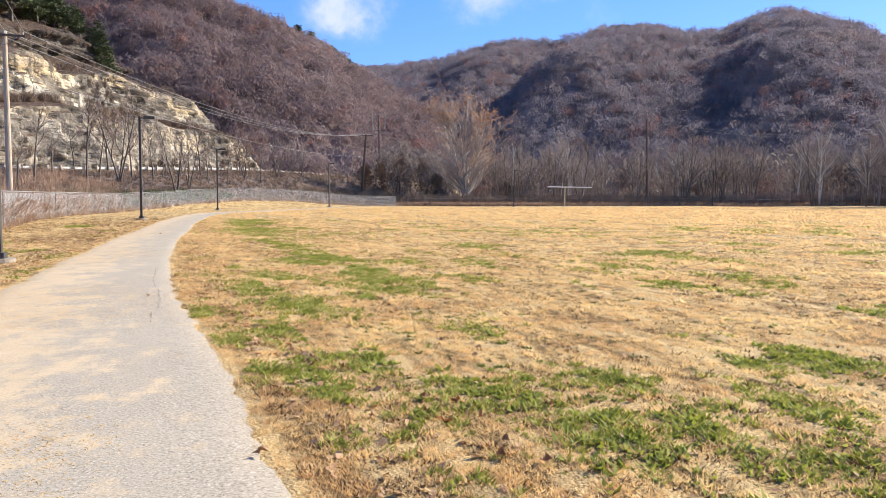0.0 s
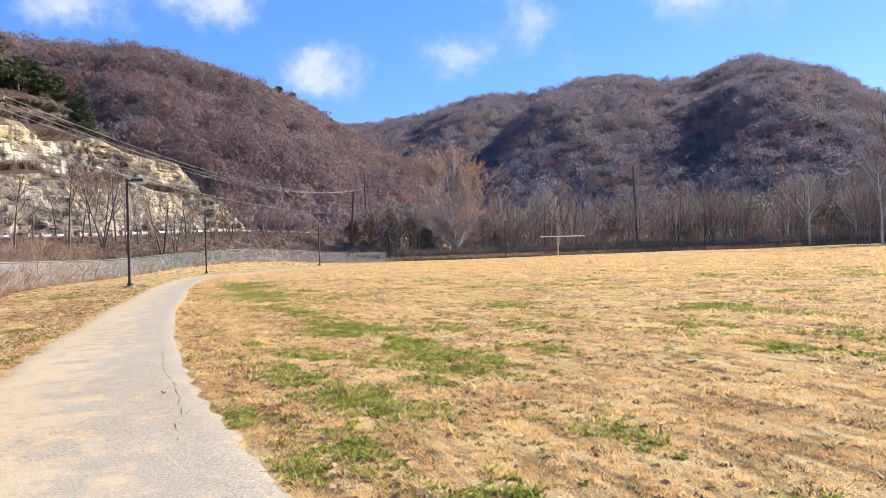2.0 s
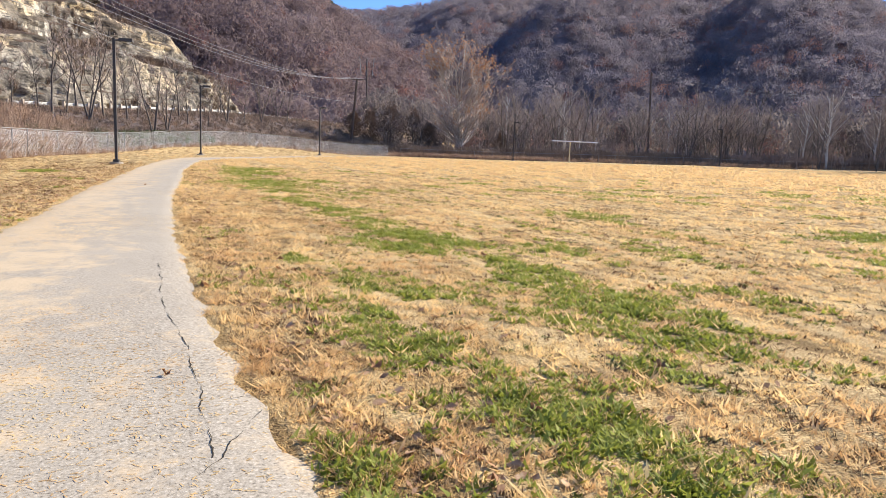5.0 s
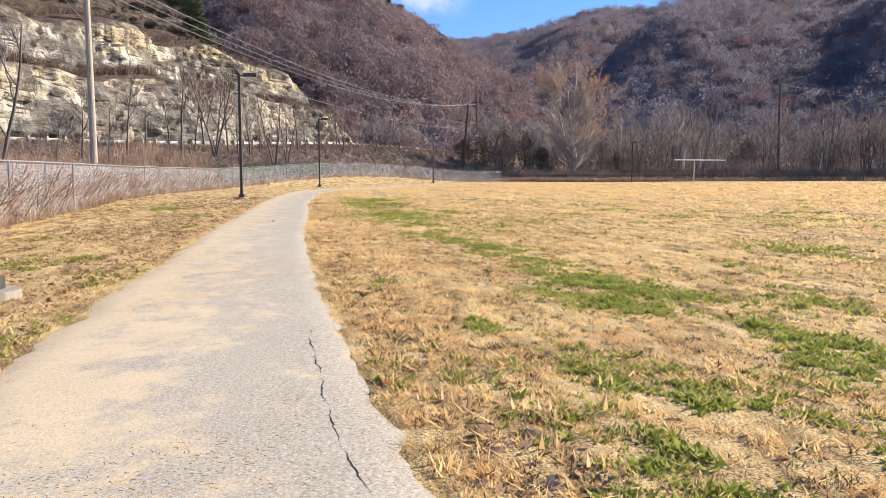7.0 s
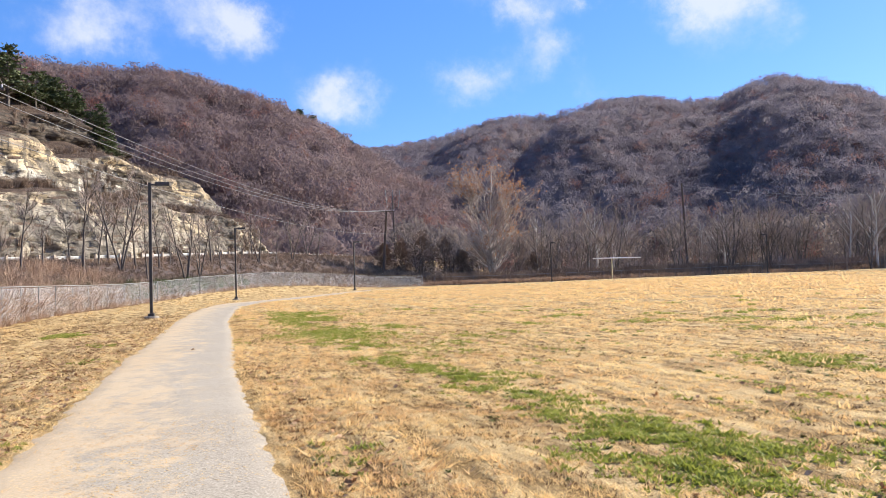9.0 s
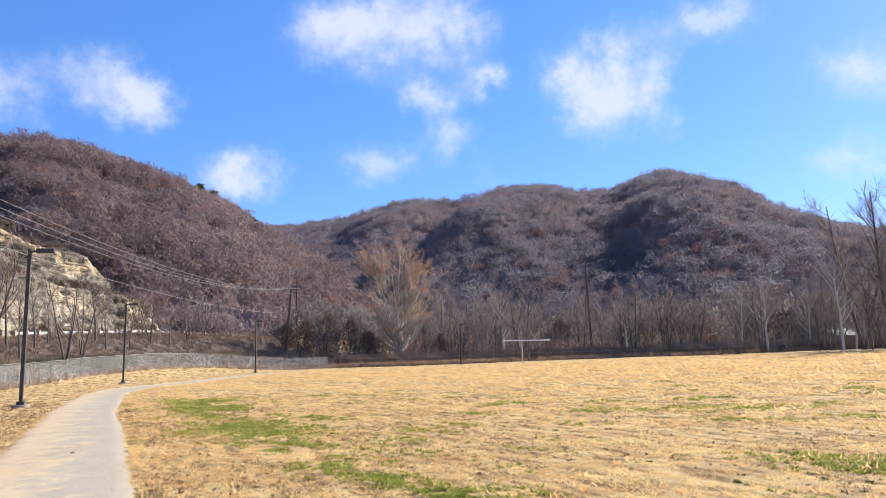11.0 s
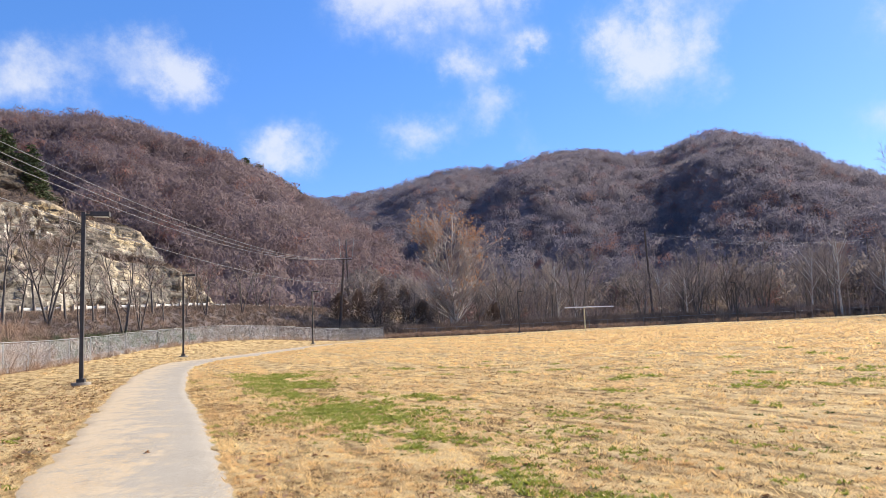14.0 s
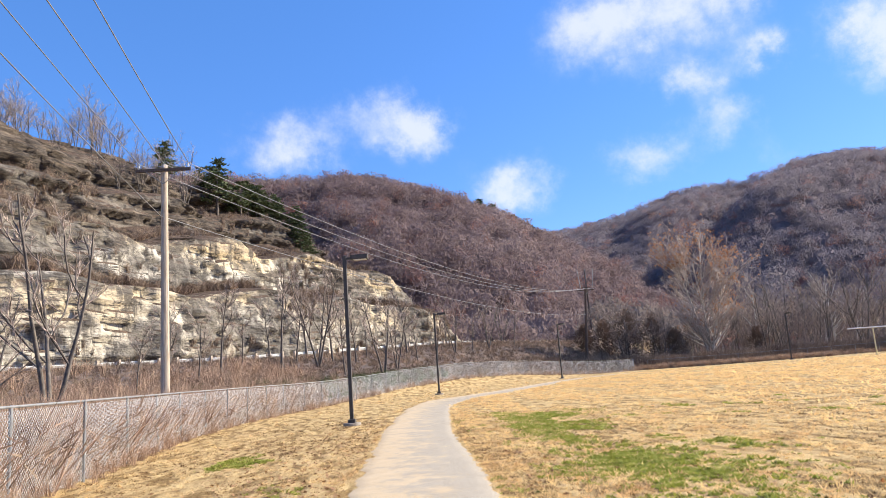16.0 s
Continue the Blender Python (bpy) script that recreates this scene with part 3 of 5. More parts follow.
def left_hill(az, u):
    """Place on the left hill: azimuth in degrees, u from 0 at the foot to 1 on the ridge and on to 1.3 behind."""
    ridge = np.interp(az, LEFT_AZ, LEFT_R)
    top = np.tan(np.radians(np.interp(az, LEFT_AZ, LEFT_EL))) * ridge + 1.5 - CROWN_H
    foot = np.interp(az, [-75, -20, -8, 5], [215, 200, 200, 235])
    r = foot + (ridge - foot) * u
    v = np.where(u <= 1, np.clip(u, 0, 1) ** 1.0 * .6 + .4 * np.sin(np.clip(u, 0, 1) * 1.5708), 1 - .5 * (u - 1))
    body = np.sin(np.clip(u, 0, 1) * math.pi)
    z = -1.5 + (top + 1.5) * v + body * (8 * wave(r * np.sin(np.radians(az)), r * np.cos(np.radians(az)), 21, 3, .045) + 2)
    return r, z


def right_hill(az, u):
    ridge = np.interp(az, RIGHT_AZ, RIGHT_R)
    top = np.tan(np.radians(np.interp(az, RIGHT_AZ, RIGHT_EL))) * ridge + 1.5 - CROWN_H
    foot = np.interp(az, [-22, 5, 25, 45, 80], [330, 300, 280, 260, 260])
    r = foot + (ridge - foot) * u
    v = np.where(u <= 1, np.clip(u, 0, 1) * .75 + .25 * np.sin(np.clip(u, 0, 1) * 1.5708), 1 - .5 * (u - 1))
    body = np.sin(np.clip(u, 0, 1) * math.pi)
    spur = np.exp(-((az - (4.5 + 15 * u)) / 3.6) ** 2) * 22 * np.clip(u * 3, 0, 1) * np.clip((.92 - u) * 1.6, 0, 1)
    spur = spur + np.exp(-((az - (24 + 6 * u)) / 4) ** 2) * 9 * body
    draw = np.exp(-((az - (1.5 + 9 * u)) / 2.6) ** 2) * -16 * body
    z = -1.5 + (top + 1.5) * v + spur + draw + body * (7 * wave(r * np.sin(np.radians(az)), r * np.cos(np.radians(az)), 31, 3, .032) + 2)
    return r, z


def hill_mesh(name, fn, a0, a1, label, mat):
    """The slope itself, with the low understory on it as rounded lumps."""
    az = np.arange(a0, a1 + .01, .28)
    u = np.concatenate([np.linspace(0, 1, 140), [1.05, 1.15, 1.3]])
    A, U = np.meshgrid(az, u, indexing="ij")
    r, z = fn(A, U)
    x, y = r * np.sin(np.radians(A)), r * np.cos(np.radians(A))
    z = z + 3.8 * np.abs(wave(x, y, 63, 2, .30)) + 1.0 * wave(x, y, 64, 2, .7)
    ob = linked(name, np_mesh(name, np.stack([x, y, z], 2).reshape(-1, 3), grid_faces(len(az), len(u))[:, ::-1], True), mat)
    return tagged(ob, label, "hill", kind="structure")


hill_mesh("hillside", left_hill, -75, 5, "steep wooded hillside under bare brown winter brush", M_FOREST)
hill_mesh("hillside", right_hill, -22, 80, "long wooded ridge under bare winter brush, distance haze put into its colour", M_HAZY_RIDGE)


def crown_kit(r, n, spread_=1.0):
    """Triangles of one bare crown of unit height: a stem, and several lobes whose twig sprays lie over the lobes' upper sides."""
    tri = [[(-.014, 0, 0), (.014, 0, 0), (0, 0, .7)], [(0, -.014, 0), (0, .014, 0), (0, 0, .7)]]
    lobes = [(Vector((0, 0, .66)), .27)]
    for k in range(6):
        th = k * 1.05 + r.uniform(-.4, .4)
        q = r.uniform(.14, .25)
        lobes.append((Vector((math.cos(th) * q * spread_, math.sin(th) * q * spread_, r.uniform(.42, .72))), r.uniform(.14, .21)))
    for i in range(n):
        c, rad = lobes[0] if r.random() < .28 else r.choice(lobes)
        d = Vector((r.gauss(0, 1), r.gauss(0, 1), r.gauss(.35, .8))).normalized()
        p = c + Vector((d.x * spread_, d.y * spread_, d.z)) * rad * r.uniform(.82, 1.06)
        nrm = (d + Vector((r.gauss(0, .11), r.gauss(0, .11), r.gauss(0, .11)))).normalized()
        up = Vector((d.x * .5 + r.gauss(0, .5), d.y * .5 + r.gauss(0, .5), 1.0))
        up = (up - nrm * up.dot(nrm)).normalized()
        side = nrm.cross(up) * r.uniform(.010, .023)
        ln = r.uniform(.05, .12)
        tri.append([p - side - up * ln * .5, p + side - up * ln * .4, p + up * ln * .6 + nrm * r.uniform(0, .02)])
    return np.array([[tuple(q) for q in t] for t in tri], dtype=float)


def scatter(kits, pos, size, seed, squash=None):
    """Many kits set down at pos, turned and sized, as points and triangles."""
    r = np.random.RandomState(seed)
    out = []
    which = r.randint(0, len(kits), len(pos))
    for k, kit in enumerate(kits):
        m = which == k
        p, s = pos[m], size[m]
        th = r.uniform(0, 6.283, len(p))
        c, sn = np.cos(th)[:, None, None], np.sin(th)[:, None, None]
        kx, ky, kz = kit[None, :, :, 0], kit[None, :, :, 1], kit[None, :, :, 2]
        wd = (s if squash is None else s * squash[m])[:, None, None]
        v = np.stack([(kx * c - ky * sn) * wd, (kx * sn + ky * c) * wd, kz * s[:, None, None]], 3) + p[:, None, None, :]
        out.append(v.reshape(-1, 3))
    v = np.concatenate(out)
    return v, np.arange(len(v)).reshape(-1, 3)


rk = random.Random(4)
KITS = [crown_kit(rk, n, s) for n, s in ((115, 1.0), (130, 1.2), (105, .85), (120, 1.1), (95, .95))]


def forest(name, fn, a0, a1, n, seed, label, mat, umax=1.04):
    r = np.random.RandomState(seed)
    az = r.uniform(a0, a1, n)
    u = r.uniform(0, 1, n) ** .8 * umax
    rr, z = fn(az, u)
    pos = np.stack([rr * np.sin(np.radians(az)), rr * np.cos(np.radians(az)), z - .5], 1)
    size = r.uniform(7.5, 11.5, n) * np.where(r.rand(n) < .12, 1.2, 1.0) * np.where(u > .96, r.uniform(.6, 1.15, n), 1.0)
    v, f = scatter(KITS, pos, size, seed + 1, r.uniform(.95, 1.35, n))
    ob = linked(name, np_mesh(name, v, f), mat)
    return tagged(ob, label, "woods", kind="stuff")


forest("woods", left_hill, -46, 5, 5200, 41, "bare grey-brown winter woods with russet crowns", M_FOREST)
forest("woods", right_hill, -11, 47, 9800, 43, "bare winter woods on the ridge, tinted grey-violet for distance haze", M_HAZY_RIDGE)

# single oaks that keep their leaves, picked out along the slopes and the skyline
CROWN_R = [crown_kit(rk, 150, s) for s in (1.0, 1.2, .9)]


def russet_crowns(fn, a0, a1, n, seed):
    r = np.random.RandomState(seed)
    az, u = r.uniform(a0, a1, n), np.where(r.rand(n) < .25, r.uniform(.93, 1.02, n), r.uniform(.05, 1, n))
    rr, z = fn(az, u)
    pos = np.stack([rr * np.sin(np.radians(az)), rr * np.cos(np.radians(az)), z], 1)
    v, f = scatter(CROWN_R, pos, r.uniform(9, 13, n), seed + 1, r.uniform(.9, 1.25, n))
    tagged(linked("oak_crowns", np_mesh("oak_crowns", v, f), M_REDOAK), "russet oak crowns among the bare woods", "woods", kind="stuff")


russet_crowns(left_hill, -46, 5, 150, 45)
# one russet oak that stands out on the skyline
oz = left_hill(np.array([-13.1]), np.array([.99]))
ov, of = scatter(CROWN_R, np.stack([oz[0] * math.sin(radians(-13.1)), oz[0] * math.cos(radians(-13.1)), oz[1]], 1), np.array([14.5]), 46)
tagged(linked("oak_crowns", np_mesh("oak_crowns", ov, of), M_REDOAK), "russet oak standing above the wooded skyline", "woods", kind="stuff")
russet_crowns(right_hill, -11, 47, 330, 47)

# ---- rock cut above the highway ----
CUT = [(0, 0), (.3, 2.5), (.9, 6), (1.8, 9.6), (7.2, 10.4), (7.9, 13), (9.2, 17.5), (14, 18.6), (20, 21.0), (20.7, 25.6), (27, 28.2), (27.8, 32.6), (36, 37), (56, 42.5), (90, 39)]


def cut_height(a):
    """How much of the full cut stands at a along the road (the y of the guardrail line)."""
    return np.interp(a, [20, 80, 95, 108, 122, 134, 146, 155, 163, 172], [1.0, 1.0, .97, .82, .74, .65, .46, .31, .14, -.08])


def build_cliff():
    a = np.arange(18, 172, .45)
    c = np.array(CUT)
    t = np.concatenate([np.linspace(0, 12, 130), np.linspace(12.1, 14, 20)])
    back, up = np.interp(t, np.arange(len(c)), c[:, 0]), np.interp(t, np.arange(len(c)), c[:, 1])
    A, B = np.meshgrid(a, back, indexing="ij")
    U = np.repeat(up[None, :], len(a), 0)
    k = cut_height(A)
    lim = 42.5 * k + 1.2 * wave(A, A * 0, 51, 3, .25)
    U = U * (.9 + .1 * k) + 2.6 * wave(A, A * 0, 50, 3, .13) * np.sin(np.clip(U / 41, 0, 1) * math.pi)
    over = np.clip(U - lim, 0, None)
    U = U - over * .97
    steep = smooth01((np.interp(t, np.arange(len(c)), np.gradient(c[:, 1])) - 1.2) / 1.2)[None, :]
    bed = np.floor(U * 1.1 + .5 * wave(A, U, 53, 2, .12))
    r1 = np.sin(bed * 12.9898) * 43758.5453
    ledge = (r1 - np.floor(r1) - .5) * (.42 + 1.7 * smooth01((U - 19) / 4))
    blk = np.floor((A + 1.2 * wave(A, U, 52, 2, .5)) / (1.6 + 1.4 * (r1 - np.floor(r1))) + bed * .37)
    r2 = np.sin(blk * 78.233 + bed * 37.719) * 43758.5453
    dips = wave(A, U * .35, 54, 3, .2) * 1.5 + (r2 - np.floor(r2) - .5) * 1.1 + wave(A, U * 1.2, 55, 3, .8) * .3 + wave(A, U, 56, 2, 2.6) * .16
    D = B + steep * (ledge + dips) + (1 - steep) * wave(A, B, 57, 3, .5) * .4
    U = U + (1 - steep) * wave(A, B, 58, 4, .5) * .25
    D = D + 4.0 * wave(A, A * 0, 59, 2, .045) + smooth01((A - 140) / 30) * 9
    s = -12.5 - D
    # along the guardrail line and away from it
    X = -26 + (A - 158) * .257 + s * .968
    Y = A - s * .249
    Z = road_z(A) - .6 + U
    me = np_mesh("cliff", np.stack([X, Y, Z], 2).reshape(-1, 3), grid_faces(len(a), len(t))[:, ::-1])
    ob = linked("cliff", me, M_ROCK)
    return tagged(ob, "stepped road cut of cream, ochre and dark layered rock", "cliff", kind="structure"), X, Y, Z, steep


cliff, CX, CY, CZ, CS = build_cliff()

# the weedy bank between the field and the highway
BA, BS = np.meshgrid(np.arange(12, 190, 2.0), np.linspace(-13, 46, 60), indexing="ij")
bx_, by_ = -26 + (BA - 158) * .257 + BS * .968, BA - BS * .249
FL = [(-8.5, 8), (-12.6, 16), (-16.2, 24.0), (-18.2, 29.4), (-20, 33.6), (-22.4, 39.2), (-24.5, 46), (-26, 53), (-26.8, 62), (-26.6, 75), (-24.6, 88), (-20.5, 100), (-14.0, 111), (-6, 121), (0, 127), (10, 150), (16, 190)]
lim_ = np.interp(by_, [q[1] for q in FL], [q[0] for q in FL]) - .35
cut_ = bx_ > lim_
bx_ = np.minimum(bx_, lim_)
bank = linked("bank", np_mesh("bank", np.stack([bx_, by_, land(bx_, by_) + np.where(cut_, -.02, .05)], 2).reshape(-1, 3), grid_faces(*bx_.shape)[:, ::-1], True), M_LITTER)
tagged(bank, "brown leaf-strewn bank below the highway", "ground", kind="structure")

# highway and its guardrail


def rail_xy(a, s=0.0):
    return -26 + (a - 158) * .257 + s * .968, a - s * .249


def build_highway():
    a = np.arange(10, 200, 2.0)
    s = np.linspace(-11, -1.2, 6)
    A, S = np.meshgrid(a, s, indexing="ij")
    X, Y = rail_xy(A, S)
    me = np_mesh("road", np.stack([X, Y, road_z(A) + .05 + 0 * S], 2).reshape(-1, 3), grid_faces(len(a), len(s))[:, ::-1], True)
    tagged(linked("road", me, M_ROADS), "grey two-lane highway bench under the rock cut", "road", kind="structure")


build_highway()


def guardrail():
    e = base("guardrail", *rail_xy(120), 0, 0, "galvanised highway guardrail on stout posts along the bank", "guardrail")
    e.matrix_basis = Matrix()
    prof = [(-.03, .42), (.03, .47), (.03, .52), (-.02, .57), (.03, .62), (.03, .68), (-.03, .73)]
    pbm = bmesh.new()
    box(pbm, 0, 0, .38, .2, .24, 1.06, .01)
    pm = bpy.data.meshes.new("post")
    pbm.to_mesh(pm)
    pbm.free()
    a = 44.0
    while a < 172:
        x, y = rail_xy(a, .42)
        o = linked("post", pm, M_POLE, e)
        o.matrix_basis = pose(x, y, float(road_z(a)), 0, 0, -14.4)
        a += 1.905
    k = 0
    for a0 in np.arange(44, 171, 7.62):
        aa = np.arange(a0, a0 + 7.6, 1.9)
        v = []
        for q in aa:
            for d, h in prof:
                x, y = rail_xy(q, d + .25)
                v.append((x, y, float(road_z(q)) + h))
        linked("beam", np_mesh("beam", v, grid_faces(len(aa), len(prof))), M_BEAM, e)
        k += 1


guardrail()

# ---- chain-link fences ----


def resample(points, step):
    p = np.array(points, dtype=float)
    d = np.concatenate([[0], np.cumsum(np.linalg.norm(np.diff(p, axis=0), axis=1))])
    q = np.arange(0, d[-1], step)
    return np.stack([np.interp(q, d, p[:, i]) for i in range(p.shape[1])], 1)


def panel_mesh(w, h, pitch, thick):
    """Woven wire: two sets of slanting wires, each a thin three-sided stick, bent a little out of plane."""
    seg = []
    n = int((w + h) / pitch)
    for i in range(n):
        for sgn in (1, -1):
            x0 = -h + i * pitch
            a, b = np.array([x0, 0.0]), np.array([x0 + h, h])
            lo, hi = max(0, -x0) / h, min(1, (w - x0) / h)
            if hi <= lo:
                continue
            p, q = a + (b - a) * lo, a + (b - a) * hi
            if sgn < 0:
                p, q = np.array([w - p[0], p[1]]), np.array([w - q[0], q[1]])
            seg.append((p[0], .004 * sgn, p[1], q[0], .004 * sgn, q[1], thick, thick))
    return np_mesh("wire_mesh", *tubes(seg, 3))


FENCE = [(-8.5, 8), (-12.6, 16), (-16.2, 24.0), (-18.2, 29.4), (-20, 33.6), (-22.4, 39.2), (-24.5, 46), (-26, 53), (-26.8, 62), (-26.6, 75), (-24.6, 88), (-20.5, 100), (-14.0, 111), (-6, 121)]
BACK = [(-6, 121), (12, 124.5), (40, 128), (62, 131), (84, 132)]


def chain_fence(points, height, label, rail_mat, wire_mat, thick):
    e = base("chain_link_fence", 0, 0, 0, 0, label, "fence")
    step = 3.05
    p = resample(points, step)
    z = land(p[:, 0], p[:, 1])
    bm = bmesh.new()
    tube(bm, (0, 0, -.1), (0, 0, height + .02), .03, .03, 8)
    tube(bm, (0, 0, height + .02), (0, 0, height + .06), .034, .012, 8)
    post = bpy.data.meshes.new("post")
    bm.to_mesh(post)
    bm.free()
    mesh = panel_mesh(step, height - .06, .085, thick)
    bm = bmesh.new()
    tube(bm, (0, 0, height), (step, 0, height), .022, .022, 8)
    rail = bpy.data.meshes.new("top_rail")
    bm.to_mesh(rail)
    bm.free()
    rr = random.Random(7)
    for i in range(len(p)):
        o = linked("post", post, rail_mat, e)
        o.matrix_basis = pose(p[i, 0], p[i, 1], z[i], rr.uniform(-1.2, 1.2), rr.uniform(-1.2, 1.2), 0)
        if i + 1 < len(p):
            dx, dy, dz = p[i + 1, 0] - p[i, 0], p[i + 1, 1] - p[i, 1], z[i + 1] - z[i]
            ln = math.hypot(dx, dy)
            m = Matrix(((dx / ln, -dy / ln, 0, p[i, 0]), (dy / ln, dx / ln, 0, p[i, 1]), (dz / ln, 0, 1, z[i] + .03), (0, 0, 0, 1))) @ Matrix.Diagonal((ln / step, 1, 1, 1))
            for nm, me, mt in (("wire_mesh", mesh, wire_mat), ("top_rail", rail, rail_mat)):
                linked(nm, me, mt, e).matrix_basis = m


chain_fence(FENCE, 1.52, "tall galvanised chain-link fence with round posts beside the path", M_GALV, M_CHAIN, .0027)
chain_fence(BACK, 1.25, "low chain-link fence across the end of the field", M_GALV, M_POLED, .0022)

# ---- lamp posts ----


def lamp_post(x, y, turn, h=6.0, label="square dark-bronze steel lamp post with a box head"):
    e = base("lamp_post", x, y, float(land(x, y)), turn, label, "street lamp", "lamp posts along the path")
    bm = bmesh.new()
    tube(bm, (0, 0, -.1), (0, 0, .09), .33, .31, 20)
    part("footing", bm, M_CONC, e, "low concrete footing")
    bm = bmesh.new()
    box(bm, 0, 0, .15, .26, .26, .13, .012)
    part("base_cover", bm, M_BRONZE, e)
    bm = bmesh.new()
    box(bm, 0, 0, .2 + (h - .2) / 2, .125, .125, h - .2, .012)
    part("pole", bm, M_BRONZE, e)
    bm = bmesh.new()
    box(bm, .16, 0, h - .1, .26, .06, .07, .008)
    part("arm", bm, M_BRONZE, e)
    bm = bmesh.new()
    box(bm, .55, 0, h - .08, .62, .34, .17, .025)
    head = part("lamp_head", bm, M_BRONZE, e)
    bm = bmesh.new()
    box(bm, .57, 0, h - .172, .46, .26, .02, .004)
    part("lens", bm, M_LENS, head, "pale glass lens")
    return e


lamp_post(-17.67, 42.0, 10)
lamp_post(-22.0, 70.0, 5)
lamp_post(-15.6, 98.3, -20)
lamp_post(11.8, 119.3, -60)
lamp_post(45.5, 121.0, 200)
lamp_post(79.5, 112.0, 200)
lamp_post(-9.36, 15.05, 195, 6.0, "square dark-bronze steel lamp post on a raised concrete footing")

# ---- goal post ----
goal = base("goal_post", 18.3, 107.8, float(land(18.3, 107.8)), 12, "yellow steel goal post with a bare crossbar", "goal post")
bm = bmesh.new()
tube(bm, (0, 0, -.1), (0, 0, 3.0), .07, .07, 12)
part("post", bm, M_YELLOW, goal)
bm = bmesh.new()
tube(bm, (-2.75, 0, 3.08), (4.3, 0, 3.08), .075, .075, 12)
part("crossbar", bm, M_WHITE, goal, "pale weathered crossbar")

# ---- utility poles and wires ----


def utility_pole(x, y, h, mat, label, lean=(0, 0), arm=0.0, arm_turn=0.0, arm_z=None, pins=0, r=.16, z0=None):
    z0 = float(land(x, y)) if z0 is None else z0
    e = base("utility_pole", x, y, z0, 0, label, "utility pole")
    bm = bmesh.new()
    tube(bm, (0, 0, -.3), (lean[0], lean[1], h), r, r * .68, 14)
    part("pole", bm, mat, e)
    if arm:
        az = arm_z or h - .25
        q = pose(lean[0] * az / h, lean[1] * az / h, az, 0, 0, arm_turn)
        bm = bmesh.new()
        box(bm, 0, -.12, 0, arm, .1, .13, .01, q)
        part("crossarm", bm, M_POLED, e)
        for sx in (-1, 1):
            bm = bmesh.new()
            tube(bm, q @ Vector((sx * arm * .32, -.15, -.05)), q @ Vector((0, -.16, -.62)), .02, .02, 6)
            part("brace", bm, M_GALV, e)
        for i in range(pins):
            u = -arm / 2 + .12 + (arm - .24) * i / max(1, pins - 1)
            bm = bmesh.new()
            tube(bm, q @ Vector((u, -.12, .05)), q @ Vector((u, -.12, .13)), .02, .02, 6)
            tube(bm, q @ Vector((u, -.12, .13)), q @ Vector((u, -.12, .19)), .055, .05, 8)
            tube(bm, q @ Vector((u, -.12, .19)), q @ Vector((u, -.12, .24)), .035, .05, 8)
            part("insulator", bm, M_PORC, e)
    return e


UP = (-26.5, 43.9)
UZ = float(land(*UP))
utility_pole(*UP, 11.2 - UZ, M_POLE, "tall weathered pine utility pole with a crossarm", arm=2.3, arm_turn=18, pins=3, r=.19)
LP = (-14.6, 128.4)
LZ = float(land(*LP))
utility_pole(*LP, 12.4 - LZ, M_POLED, "leaning dark utility pole with a crossarm behind the fence", lean=(1.0, -1.9), arm=2.6, arm_turn=8, pins=3, r=.24)
HP_X, HP_Y, HP_Z = -15.7, 178.0, 5.3
HP = utility_pole(HP_X, HP_Y, 16.2, M_POLED, "dark utility pole with three upright pins", lean=(-.35, 0), arm=2.6, arm_turn=5, arm_z=12.4, r=.24, z0=HP_Z)
for u in (-1.3, .0, 1.3):
    bm = bmesh.new()
    tube(bm, (u - .3, -.1, 12.4), (u * 1.3 - .3, -.1, 16.6), .09, .08, 6)
    part("pin", bm, M_GALV, HP, "upright steel pin")
bm = bmesh.new()
tube(bm, (-.3, -.1, 5.0), (2.4, -.5, .0), .03, .03, 6)
part("guy", bm, M_WIRE, HP)
TP = (40.5, 142.3)
utility_pole(*TP, 17.0, M_POLED, "very tall slim utility pole behind the field fence", lean=(-.5, .2), r=.24)
utility_pole(92, 156, 15.5, M_POLED, "dark utility pole with a short crossarm among the trees", arm=2.4, arm_turn=-60, pins=3, r=.17)


def wire(a, b, sag, r=.018):
    """One hanging conductor."""
    a, b = np.array(a, dtype=float), np.array(b, dtype=float)
    t = np.linspace(0, 1, 40)[:, None]
    p = a + (b - a) * t
    p[:, 2] -= (4 * sag * t * (1 - t))[:, 0]
    d = (b - a) / np.linalg.norm(b - a)
    side = np.cross(d, (0, 0, 1.0))
    side /= np.linalg.norm(side)
    top = np.cross(side, d)
    v = np.stack([p + side * r, p + top * r, p - side * r, p - top * r], 1).reshape(-1, 3)
    f = np.array([(4 * i + j, 4 * i + (j + 1) % 4, 4 * i + 4 + (j + 1) % 4, 4 * i + 4 + j) for i in range(39) for j in range(4)])
    ob = linked("overhead_wire", np_mesh("overhead_wire", v, f), M_WIRE)
    tagged(ob, "thin sagging aluminium power line", "wire", "power lines")


arm_n = np.array([math.cos(radians(18)), math.sin(radians(18))])
for u in (-1.03, 0, 1.03):
    a = (UP[0] + arm_n[0] * u, UP[1] + arm_n[1] * u, 11.25)
    wire(a, (-13.6 + u * 1.1, 126.5 + u * .15, 12.45), 2.3)
    wire(a, (a[0] + 31, a[1] - 64, 11.5), 1.0)
wire((UP[0], UP[1] - .2, 8.9), (-13.9, 127.1, 8.6), 1.4, .018)
wire((UP[0], UP[1] - .2, 8.9), (UP[0] + 31, UP[1] - 64, 9), .9, .018)
for dz in (0, -.5):
    wire((40.0, 142.4, 17.0 + dz), (92, 156, 15.8 + dz), 1.2, .02)
